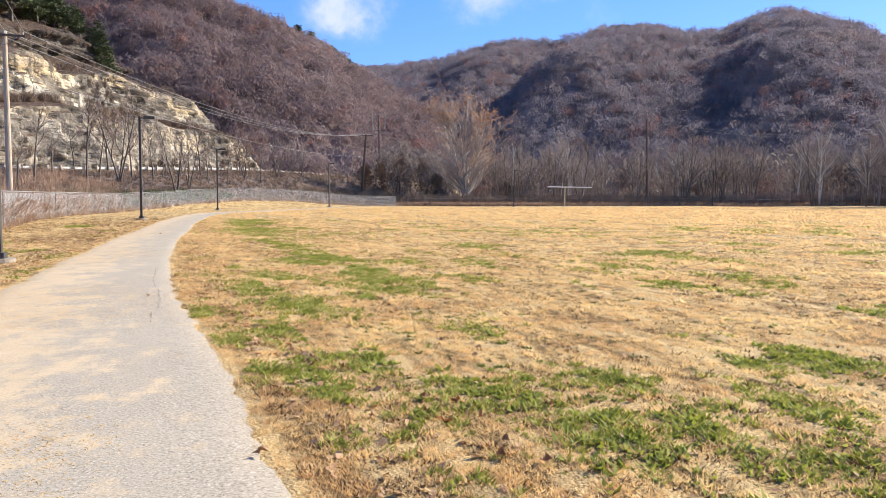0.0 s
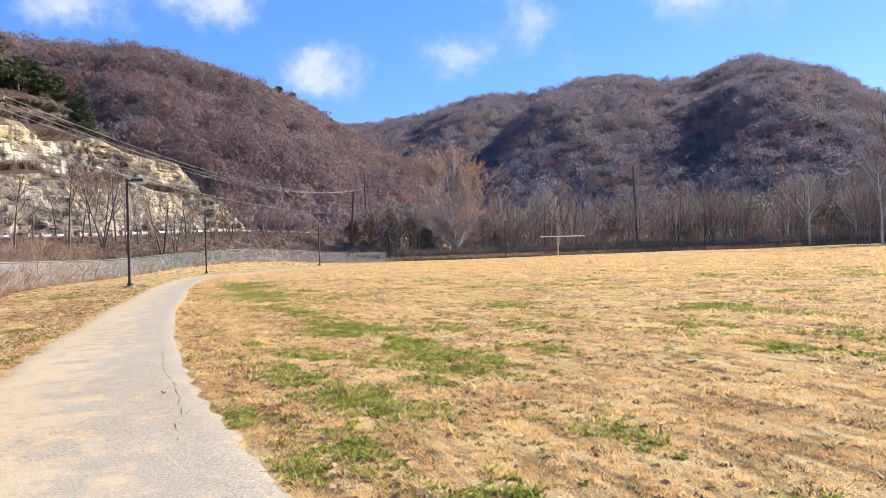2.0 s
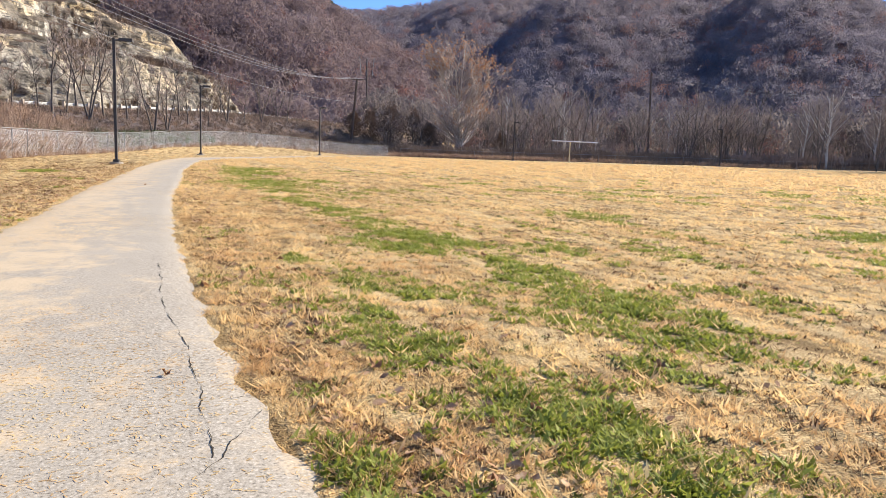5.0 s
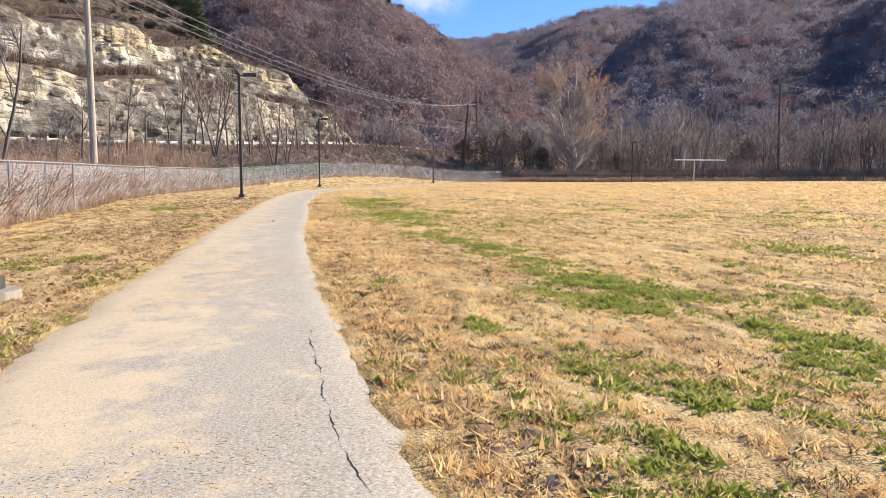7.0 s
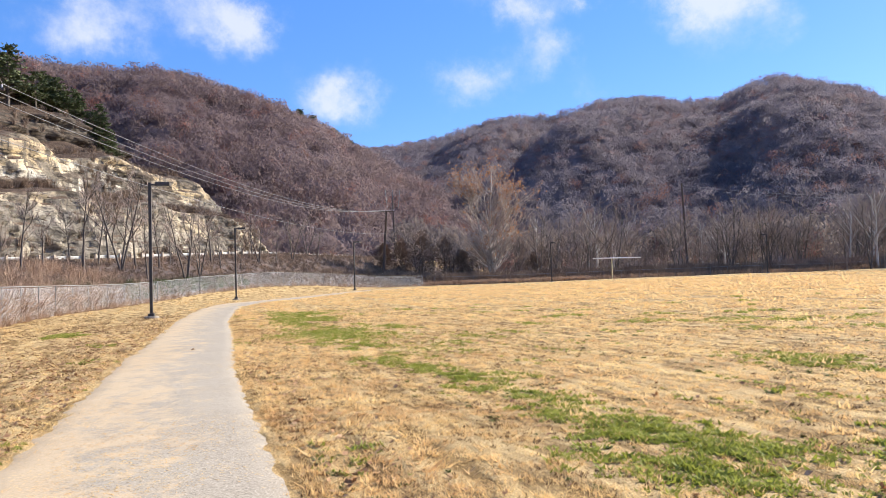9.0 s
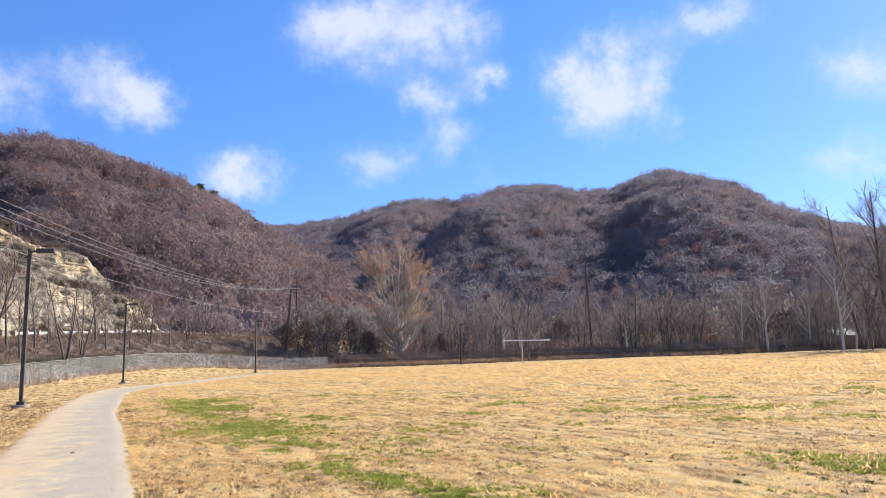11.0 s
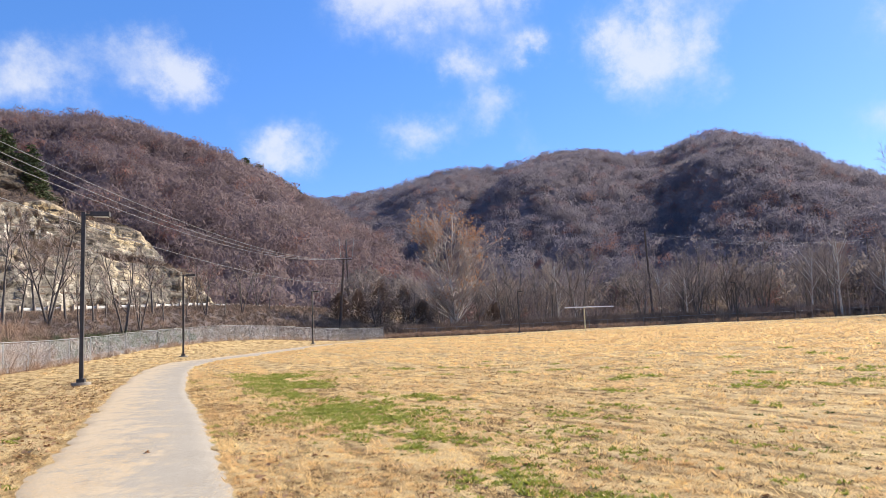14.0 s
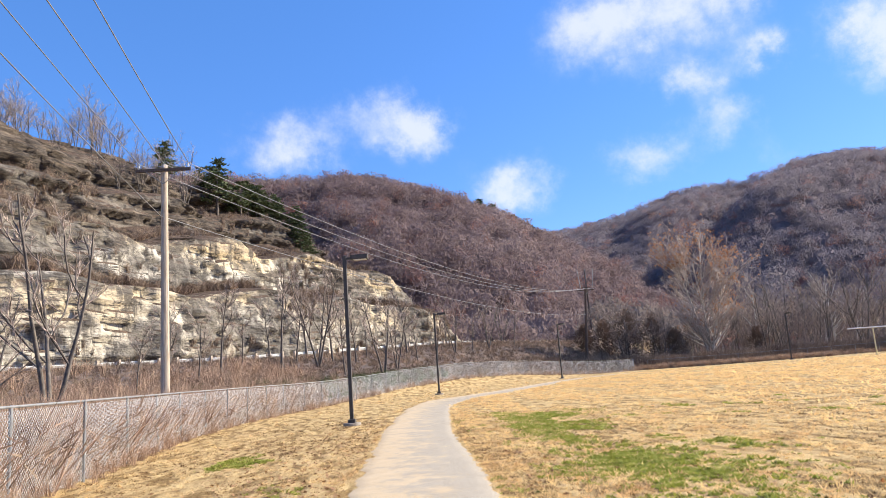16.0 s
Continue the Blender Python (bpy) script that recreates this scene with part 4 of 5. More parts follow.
wire((40.0, 142.4, 16.9), (HP_X - .3, HP_Y, HP_Z + 16.4), 1.6, .012)
wire((40.0, 142.4, 12.0), (92, 156, 12.6), 1.2, .016)

# ---- trees ----


def bare_tree_meshes(seed, h, limbs=12, spread_=.34, stems=1, sub=5, twigs=6, start=.28, r0=None, rise=.75, fat=1.0, bowl=None):
    """Trunk and crown of a leafless tree: bent stems, limbs that turn upwards, branches and twigs. Returns two meshes and the twig ends."""
    r = random.Random(seed)
    trunk, crown, ends = [], [], []
    r0 = r0 or h * .012

    def bend(d, k):
        d = d + Vector((r.uniform(-k, k), r.uniform(-k, k), r.uniform(-k * .5, k * .7)))
        return d.normalized()

    def run(p, d, length, n, ra, rb, k, lift, into):
        pts = [(p.copy(), ra)]
        for i in range(n):
            d = bend(d, k)
            d = (d + Vector((0, 0, lift))).normalized()
            q = p + d * (length / n)
            rr = ra + (rb - ra) * (i + 1) / n
            into.append((*p, *q, pts[-1][1], rr))
            p = q
            pts.append((p.copy(), rr))
        return pts

    for s in range(stems):
        th = 6.283 * s / stems + r.uniform(0, 1)
        lean_out = .22 if not bowl else .09 * s
        d = Vector((0, 0, 1)) if stems == 1 else Vector((math.cos(th) * lean_out, math.sin(th) * lean_out, 1)).normalized()
        hh = h * (r.uniform(.72, .86) if not bowl else .95 - .09 * s)
        pts = run(Vector((0, 0, -.2)), d, hh, 8, r0 / (stems ** .4), r0 * .18, .07, .03, trunk)
        for _ in range(limbs // stems):
            f = r.uniform(start, .97)
            i = min(7, int(f * 8))
            p = pts[i][0].lerp(pts[i + 1][0], f * 8 - i)
            th = r.uniform(0, 6.283)
            out = r.uniform(.5, 1.1)
            d2 = Vector((math.cos(th) * out, math.sin(th) * out, rise)).normalized()
            ln = h * spread_ * r.uniform(.6, 1.1) * (1.15 - .65 * f)
            if bowl:
                # limbs end on a rounded outline: middle height, half width, half height
                wide = bowl[1] * math.sqrt(max(.02, 1 - ((p.z + .3 * ln - bowl[0]) / bowl[2]) ** 2))
                ln = max(1.2, (wide - math.hypot(p.x, p.y) * .6)) * r.uniform(.75, 1.1)
            lp = run(p, d2, ln, 4, max(.02, pts[i][1] * .5), .018 * fat, .22, .08, trunk)
            for _ in range(sub):
                j = r.randint(1, 4)
                d3 = bend((lp[j][0] - lp[j - 1][0]).normalized(), .9)
                bp = run(lp[j][0], d3, ln * r.uniform(.25, .5), 3, max(.012, lp[j][1] * .6), .01 * fat, .25, .06, crown)
                for _ in range(twigs):
                    g = r.randint(1, 3)
                    d4 = bend((bp[g][0] - bp[g - 1][0]).normalized(), 1.0)
                    tp = run(bp[g][0], d4, ln * r.uniform(.10, .26), 2, .011 * fat, .005 * fat, .3, .04, crown)
                    ends.append(tp[-1][0])
    v, f = tubes(trunk, 6)
    t_me = np_mesh("trunk", v, f, True)
    v, f = tubes(crown, 3)
    return t_me, np_mesh("crown", v, f), ends


def tree_thing(meshes, x, y, turn, scale, bark, twig, label, group, z=None, tall=1.0):
    z = float(land(x, y)) if z is None else z
    e = base("bare_tree", x, y, z, turn, label, "tree", group)
    e.scale = (scale, scale, scale * tall)
    linked("trunk", meshes[0], bark, e)
    linked("crown", meshes[1], twig, e)
    return e


SLIM = [bare_tree_meshes(100 + i, 10, 11, .30, 1, 5, 6, .3, .13, fat=1.7) for i in range(3)]
FORK = [bare_tree_meshes(120 + i, 10, 14, .36, 3, 5, 6, .22, .16, fat=1.7) for i in range(2)]
WIDE = [bare_tree_meshes(140 + i, 14, 16, .40, 2, 5, 5, .2, .17, fat=2.0) for i in range(3)]
PALE = [bare_tree_meshes(160 + i, 16, 14, .36, 1, 5, 5, .25, .2, fat=2.0) for i in range(2)]


TALL = [bare_tree_meshes(180 + i, 21, 30, .27, 2, 7, 7, .25, .26, fat=1.25) for i in range(2)]


def bearing(cx, cy, az, d):
    return cx + math.sin(radians(az)) * d, cy + math.cos(radians(az)) * d


# saplings on the bank between the fence and the highway: bearing from the path's end, distance, height factor, kind
BANK = [(-43.0, 37, 1.25, 3), (-24.3, 66, 1.12, 3), (-22.3, 64, .70, 1), (-26.0, 68, .75, 2), (-18.2, 70, .80, 4), (-20.6, 76, .60, 0), (-30.0, 60, .62, 1),
        (-33.2, 52, .55, 2), (-15.0, 82, .55, 0), (-10.9, 100, .85, 4), (-12.2, 92, .6, 1), (-28, 72, .7, 0), (-8.9, 112, .7, 2), (-37.5, 46, .5, 0), (-16.6, 78, .62, 2), (-46.5, 40, .8, 4),
        (-23.2, 70, .95, 1), (-27.1, 62, 1.0, 0), (-19.3, 66, .9, 3), (-21.4, 72, .85, 2), (-17.4, 84, .9, 0), (-13.6, 90, .75, 4), (-31.6, 56, .8, 0), (-35.4, 50, .7, 1), (-25.2, 80, 1.0, 2), (-14.2, 104, .9, 1), (-9.8, 118, .8, 3)]
for i, (az, d, k, n) in enumerate(BANK):
    kit = (SLIM + FORK)[n]
    x, y = bearing(-8, 18, az, d)
    tree_thing(kit, x, y, i * 77, k, M_BARK, M_TWIG, ("forked" if n > 2 else "slender") + " leafless tree on the weedy bank below the highway", "trees on the bank")

# the great sycamore beyond the end of the field
SYC = bare_tree_meshes(200, 21.5, 105, .33, 4, 7, 6, .10, .42, .5, 2.4, (11.0, 7.8, 10.8))
syc = tree_thing(SYC, 4.2, 141, 20, 1.0, M_SYC, M_SYCTWIG, "broad leafless sycamore with russet leaves still in its crown", "", tall=1.0)
rl = random.Random(9)
lv = []
for p in SYC[2]:
    keep = .5 if p.z > 16 else (.22 if p.z > 8 and p.x > 0 else .06)
    if rl.random() > keep:
        continue
    for _ in range(2):
        c = p + Vector((rl.gauss(0, .25), rl.gauss(0, .25), rl.gauss(0, .2)))
        a = Vector((rl.uniform(-1, 1), rl.uniform(-1, 1), rl.uniform(-1, 1))).normalized() * .21
        b = Vector((rl.uniform(-1, 1), rl.uniform(-1, 1), rl.uniform(-1, 1))).normalized() * .17
        lv += [c - a, c + b, c + a, c - b]
linked("leaves", np_mesh("leaves", [tuple(v) for v in lv], np.arange(len(lv)).reshape(-1, 4)), M_RUST, syc, "russet dead leaves")


def dense_clump(name, x, y, h, w, n, mat, seed, label, cat, group="", blade=.5, z=None):
    """A thick evergreen or thicket: a stem and many short overlapping sprays with an uneven outline."""
    r = random.Random(seed)
    z = float(land(x, y)) if z is None else z
    e = base(name, x, y, z, 0, label, cat, group)
    bm = bmesh.new()
    tube(bm, (0, 0, -.3), (0, 0, h * .7), h * .02, h * .006, 7)
    part("trunk", bm, M_BARK, e)
    v = []
    for _ in range(n):
        f = r.random() ** .8
        th = r.uniform(0, 6.283)
        lump = .65 + .35 * math.sin(th * 3 + seed) * math.sin(f * 9 + seed)
        rad = w * math.sqrt(max(0.02, 1 - (f * 1.5 - .5) ** 2)) * r.uniform(.3, 1.0) * lump
        c = Vector((math.cos(th) * rad, math.sin(th) * rad, h * (.05 + .95 * f) * r.uniform(.8, 1.0)))
        d = Vector((math.cos(th), math.sin(th), r.uniform(.1, 1.2))).normalized() * blade * r.uniform(.6, 1.4)
        s = Vector((-math.sin(th), math.cos(th), r.uniform(-.5, .5))) * blade * .3
        v += [c - s, c + s, c + d]
    linked("crown", np_mesh("crown", [tuple(q) for q in v], np.arange(len(v)).reshape(-1, 3)), mat, e)
    return e


for i, (az, d, h, w) in enumerate([(-1.6, 128, 9.6, 4.2), (.2, 131, 9.0, 4.0), (-3.2, 130, 7.0, 3.8), (1.6, 127, 6.0, 3.4), (-4.6, 133, 5.0, 3.0), (7.3, 152, 6.0, 3.0)]):
    x, y = bearing(-4.8, 10.4, az, d)
    dense_clump("cedar_tree", x, y, h, w, 2600, M_CEDAR, 300 + i, "dark brown tangled thicket behind the fence", "tree", "dark thickets", .38)


def pine_meshes(seed, h):
    """Trunk and needles of a pine: whorls of drooping boughs with tufts."""
    r = random.Random(seed)
    wood, need = [(0, 0, -.5, 0, 0, h, h * .018, .02)], []
    k = int(h * 1.3)
    for i in range(k):
        f = .25 + .75 * i / k
        for _ in range(5):
            th = r.uniform(0, 6.283)
            ln = h * .27 * (1.12 - f) ** .8 * r.uniform(.5, 1.2) + .3
            p = Vector((0, 0, f * h))
            q = p + Vector((math.cos(th) * ln, math.sin(th) * ln, ln * r.uniform(-.15, .35)))
            wood.append((*p, *q, .04, .015))
            for _ in range(int(8 + ln * 9)):
                c = p.lerp(q, r.uniform(.3, 1.05)) + Vector((r.gauss(0, .16), r.gauss(0, .16), r.gauss(0, .12)))
                d = Vector((r.gauss(0, 1), r.gauss(0, 1), r.uniform(.1, 1))).normalized() * .5
                s = d.cross(Vector((r.gauss(0, 1), r.gauss(0, 1), r.gauss(0, 1)))).normalized() * .14
                need += [c - s, c + s, c + d]
    v, f = tubes(wood, 4)
    return np_mesh("trunk", v, f), np_mesh("needles", [tuple(q) for q in need], np.arange(len(need)).reshape(-1, 3))


PINES = [pine_meshes(400 + i, 12) for i in range(2)]


def cliff_z(x, y):
    i = np.argmin((CX - x) ** 2 + (CY - y) ** 2)
    return float(CZ.ravel()[i])


# pines along the shoulder of the rock cut
def pine(x, y, z, k, turn, label, group):
    e = base("pine_tree", x, y, z, turn, label, "tree", group)
    e.scale = (k * 1.5, k * 1.5, k)
    linked("trunk", PINES[turn % 2][0], M_BARK, e)
    linked("needles", PINES[turn % 2][1], M_PINE, e)


for az, d, k in ((-31.7, 128, .9), (-35.6, 122, .62)):
    x, y = bearing(-8, 18, az, d)
    pine(x, y, cliff_z(x, y) - .4, k, int(d), "lone dark green pine on the brow of the rock cut", "pines above the cliff")
for i in range(20):
    rp_ = random.Random(500 + i)
    a = rp_.uniform(120, 134)
    x, y = rail_xy(a, np.interp(a, [120, 134], [-43, -34]) + rp_.uniform(-6, 2))
    pine(x, y, cliff_z(x, y) - .4, rp_.uniform(.32, .6), i * 67, "dark green pine on the shoulder of the rock cut", "pines above the cliff")
for i in range(26):
    rp_ = random.Random(540 + i)
    az = rp_.uniform(-11.5, -6.2)
    rr, zz = left_hill(np.array(az), np.array(rp_.uniform(.94, 1.0)))
    x, y = bearing(0, 0, az, float(rr))
    pine(x, y, float(zz) - .5, rp_.uniform(.75, 1.1), i * 67, "dark green pine on the wooded skyline", "pines on the ridge")

# woodland along the far side of the field
rw = random.Random(77)
for i in range(150):
    az = rw.uniform(3.5, 39)
    d = rw.uniform(141, 215)
    x, y = bearing(0, 0, az, d)
    k = rw.uniform(.75, 1.25)
    pale = rw.random() < .16
    kit = rw.choice(PALE) if pale else rw.choice(WIDE)
    tree_thing(kit, x, y, rw.uniform(0, 360), k, M_PALE if pale else M_BARK, M_TWIG, ("pale-barked" if pale else "grey") + " leafless tree in the bottomland woods", "woodland trees")
for i in range(28):
    x, y = bearing(0, 0, rw.uniform(-4, 3), rw.uniform(132, 200))
    tree_thing(rw.choice(WIDE), x, y, rw.uniform(0, 360), rw.uniform(.55, .85), M_BARK, M_TWIG, "grey leafless tree at the foot of the hill", "woodland trees")
# the thinner stems between them


def thin_kit(r, n, spread_):
    """A sapling of unit height: stem and fine rising twigs."""
    tri = [[(-.012, 0, 0), (.012, 0, 0), (0, 0, .85)], [(0, -.012, 0), (0, .012, 0), (0, 0, .85)]]
    for _ in range(n):
        h, th = r.uniform(.15, .92), r.uniform(0, 6.283)
        q = spread_ * .26 * math.sqrt(max(.04, 1 - ((h - .5) / .55) ** 2)) * r.uniform(.1, 1)
        c = np.array([math.cos(th) * q, math.sin(th) * q, h])
        out = np.array([math.cos(th) * .5 + r.gauss(0, .3), math.sin(th) * .5 + r.gauss(0, .3), 1.0]) * r.uniform(.05, .12)
        w = np.array([r.uniform(-1, 1), r.uniform(-1, 1), r.uniform(-.3, .3)]) * r.uniform(.004, .008)
        tri.append([c - w, c + w, c + out])
    return np.array(tri, dtype=float)


fz = np.random.RandomState(91)
nb = 520
fa, fd = fz.uniform(-3.5, 44, nb), 140 + 150 * fz.uniform(0, 1, nb) ** 1.2
fx, fy = np.sin(np.radians(fa)) * fd, np.cos(np.radians(fa)) * fd
v, f = scatter([thin_kit(rk, 100, s_) for s_ in (.8, 1.1, 1.4)], np.stack([fx, fy, land(fx, fy)], 1), fz.uniform(4, 8.5, nb), 92, fz.uniform(.8, 1.3, nb))
tagged(linked("woods", np_mesh("woods", v, f), M_TWIG), "bare brown saplings beyond the field", "woods", kind="stuff")
nb = 620
fa, fd = fz.uniform(-5, 46, nb), 175 + 150 * fz.uniform(0, 1, nb) ** 1.1
fx, fy = np.sin(np.radians(fa)) * fd, np.cos(np.radians(fa)) * fd
fine = [crown_kit(rk, 210, s_) * np.array([1, 1, 1.0]) for s_ in (.8, 1.0, 1.2)]
v, f = scatter(fine, np.stack([fx, fy, land(fx, fy) - .5], 1), fz.uniform(5, 15, nb), 93, fz.uniform(.8, 1.25, nb))
tagged(linked("woods", np_mesh("woods", v, f), M_BOTTOM), "bare grey-brown bottomland woods beyond the field", "woods", kind="stuff")
nb = 14
fa, fd = fz.uniform(1, 40, nb), fz.uniform(160, 230, nb)
fx, fy = np.sin(np.radians(fa)) * fd, np.cos(np.radians(fa)) * fd
v, f = scatter(CROWN_R, np.stack([fx, fy, land(fx, fy) - .5], 1), fz.uniform(7, 11, nb), 94, fz.uniform(.9, 1.2, nb))
tagged(linked("oak_crowns", np_mesh("oak_crowns", v, f), M_REDOAK), "russet oak crowns among the bottomland trees", "woods", kind="stuff")
# tall trees at the far end of the field
for az, d, k in ((39.0, 141, 1.55), (40.7, 137, 1.7), (42.6, 134, 1.65), (45.4, 134, 1.7), (36.0, 158, .9)):
    x, y = bearing(-6.5, 14.8, az, d)
    tree_thing(TALL[int(az * 10) % 2], x, y, az * 31, k, M_BARK, M_TWIG, "very tall bare tree beside the hedgerow", "tall trees at the field edge")

# ---- brush ----


def spray_kit(r, n, lean_, wide, curl=.0):
    """Upright stalks of unit height from one root."""
    tri = []
    for _ in range(n):
        th, reach, h = r.uniform(0, 6.283), r.uniform(.05, lean_), r.uniform(.45, 1.0)
        x0, y0 = r.gauss(0, .08), r.gauss(0, .08)
        tip = (x0 + math.cos(th) * reach, y0 + math.sin(th) * reach, h)
        a = r.uniform(0, 3.14)
        w = wide * r.uniform(.6, 1.4)
        tri.append([(x0 - math.cos(a) * w, y0 - math.sin(a) * w, 0), (x0 + math.cos(a) * w, y0 + math.sin(a) * w, 0), tip])
        if curl:
            m = [x0 + (tip[0] - x0) * .6, y0 + (tip[1] - y0) * .6, h * .6]
            b = r.uniform(0, 6.283)
            tri.append([(m[0], m[1], m[2]), (m[0], m[1], m[2] + wide * 1.6), (m[0] + math.cos(b) * curl, m[1] + math.sin(b) * curl, m[2] + curl * r.uniform(.3, 1))])
    return np.array(tri, dtype=float)


rb = random.Random(12)
BUSH = [spray_kit(rb, 24, .55, .018, .3) for _ in range(4)]
WEED = [spray_kit(rb, 22, .6, .012, .2) for _ in range(4)]


def bank_points(seed, n, s_lo, s_hi, a_lo, a_hi):
    r = np.random.RandomState(seed)
    a, s = r.uniform(a_lo, a_hi, n), r.uniform(s_lo, s_hi, n)
    x, y = -26 + (a - 158) * .257 + s * .968, a - s * .249
    return x, y


def fence_x(y):
    f = np.array(FENCE)
    return np.interp(y, f[:, 1], f[:, 0])


def brush(name, kits, x, y, lo, hi, mat, seed, label, z=None, squash=1.0, kind="stuff"):
    r = np.random.RandomState(seed)
    z = land(x, y) if z is None else z
    size = r.uniform(lo, hi, len(x))
    v, f = scatter(kits, np.stack([x, y, z - .05], 1), size, seed, np.full(len(x), squash))
    tagged(linked(name, np_mesh(name, v, f), mat), label, "brush", kind=kind)


def behind_fence(x, y, gap=.4):
    return x < fence_x(y) - gap


x, y = bank_points(1, 10500, 1.0, 42, 20, 168)
m = behind_fence(x, y, .6) & ((y < 122) | (x < -7)) & ((off_road(x, y) > 15) | (np.random.RandomState(3).rand(len(x)) < .12))
brush("brush", BUSH, x[m], y[m], .4, 1.4, M_BRUSH, 61, "tangled brown winter brush on the bank")
x, y = bank_points(11, 5200, 1.5, 17, 36, 168)
m = behind_fence(x, y, .6)
brush("brush", BUSH, x[m], y[m], .22, .7, M_BRUSH, 73, "low brown brush on the slope below the guardrail", squash=1.6)
x, y = bank_points(12, 2600, 1.5, 24, 36, 168)
m = behind_fence(x, y, .6)
brush("dry_weeds", WEED, x[m], y[m], .3, .9, M_WEED, 74, "tan dead weeds on the slope below the guardrail", squash=1.3)
x, y = bank_points(2, 8000, 4, 46, 15, 75)
m = behind_fence(x, y, .35) & (x > -34 - (y - 20) * .1) & (np.random.RandomState(4).rand(len(x)) < .5)
brush("dry_weeds", WEED, x[m], y[m], .5, 2.0, M_WEED, 62, "tall tan dead weeds and goldenrod stalks behind the fence")
# a thicker strip of weeds close behind the fence
rs_ = np.random.RandomState(44)
yq = 14 + 46 * rs_.beta(1, 1.3, 4600)
xq = fence_x(yq) - .3 - rs_.exponential(2.8, 4600)
brush("brush", BUSH, xq[::3], yq[::3], .6, 1.5, M_BRUSH, 72, "dark brown tangled stems close behind the fence")
brush("dry_weeds", WEED, xq, yq, .5, 2.1, M_WEED, 70, "thick tan dead grass close behind the fence")
xq = rs_.uniform(-8, 18, 900)
yq = np.interp(xq, [-6, 12, 40], [121, 124.5, 128]) + rs_.normal(-.2, .5, 900)
brush("dry_weeds", WEED, xq, yq, .35, 1.1, M_WEED, 71, "pale dead grass clumps along the low fence", squash=1.3)
# weeds rooted along the foot of the fence
fp = resample(FENCE, .11)
rf = np.random.RandomState(5)
pick = rf.rand(len(fp)) < .8
fp = fp[pick]
brush("fence_weeds", WEED, fp[:, 0] + rf.normal(0, .14, len(fp)), fp[:, 1] + rf.normal(0, .14, len(fp)), .12, .75, M_WEED, 63, "dry grass and vines grown into the foot of the fence")
x, y = bank_points(3, 900, 16, 24, 62, 92)
m = behind_fence(x, y, .8)
brush("bramble", BUSH, x[m], y[m], .6, 1.2, M_SHRUB, 64, "low green bramble behind the fence")
# end of the field: weeds before and behind the low fence
bp_ = resample(BACK, .09)
rr_ = np.random.RandomState(8)
brush("dry_weeds", WEED, bp_[:, 0] + rr_.normal(0, .3, len(bp_)), bp_[:, 1] + rr_.normal(.6, .6, len(bp_)), .4, 1.3, M_WEED, 65, "tan weeds along the low fence")
xb = rr_.uniform(-14, 130, 4600)
yb = np.interp(xb, [-14, 12, 62, 130], [123, 127, 134, 126]) + rr_.exponential(9, 4600) + .5
brush("brush", BUSH, xb, yb, 1.0, 2.8, M_BRUSH, 66, "dark tangled thicket beyond the end of the field", squash=1.1)
xb = rr_.uniform(52, 135, 1500)
yb = np.interp(xb, [40, 84, 135], [131, 133.5, 122]) + rr_.uniform(.5, 4, 1500)
brush("hedgerow", BUSH, xb, yb, 1.2, 3.0, M_CEDAR, 67, "dark hedgerow at the edge of the field", squash=.9)
# shrubs on the ledges of the rock cut
flat = np.argwhere(np.repeat(CS < .5, CX.shape[0], 0) & (np.arange(CX.shape[1])[None, :] < 148))
sel = flat[np.random.RandomState(6).choice(len(flat), 7000)]
xs, ys, zs = CX[sel[:, 0], sel[:, 1]], CY[sel[:, 0], sel[:, 1]], CZ[sel[:, 0], sel[:, 1]]
brush("ledge_shrubs", BUSH, xs, ys, .4, 2.2, M_BRUSH, 68, "brown shrubs on the ledges of the rock cut", zs)
half = np.random.RandomState(7).rand(len(xs)) < .22
brush("ledge_grass", WEED, xs[half], ys[half], .5, 1.4, M_WEED, 69, "tan grass on the ledges of the rock cut", zs[half], 1.6)
# bushes that have taken hold on the face itself
face = np.argwhere(np.repeat(CS > .5, CX.shape[0], 0))
face = face[np.random.RandomState(16).choice(len(face), 5200)]
fx, fy, fz_ = CX[face[:, 0], face[:, 1]], CY[face[:, 0], face[:, 1]], CZ[face[:, 0], face[:, 1]]
m = wave(fy, fz_ * 1.6, 97, 3, .22) > np.random.RandomState(17).uniform(.05, .6, len(fx))
brush("ledge_shrubs", BUSH, fx[m] + .2, fy[m], .5, 1.9, M_BRUSH, 75, "grey-brown bushes clinging to the rock face", fz_[m] - .3)
# small bare trees on top of the cut
for i in range(64):
    r_ = random.Random(600 + i)
    x, y = bearing(-8, 18, r_.uniform(-52, -34), r_.uniform(112, 135))
    tree_thing(r_.choice(FORK + WIDE), x, y, i * 50, r_.uniform(.32, .78), M_BARK, M_TWIG, "small bare tree on the brow of the rock cut", "trees on the brow", cliff_z(x, y) - .3, r_.uniform(.85, 1.15))

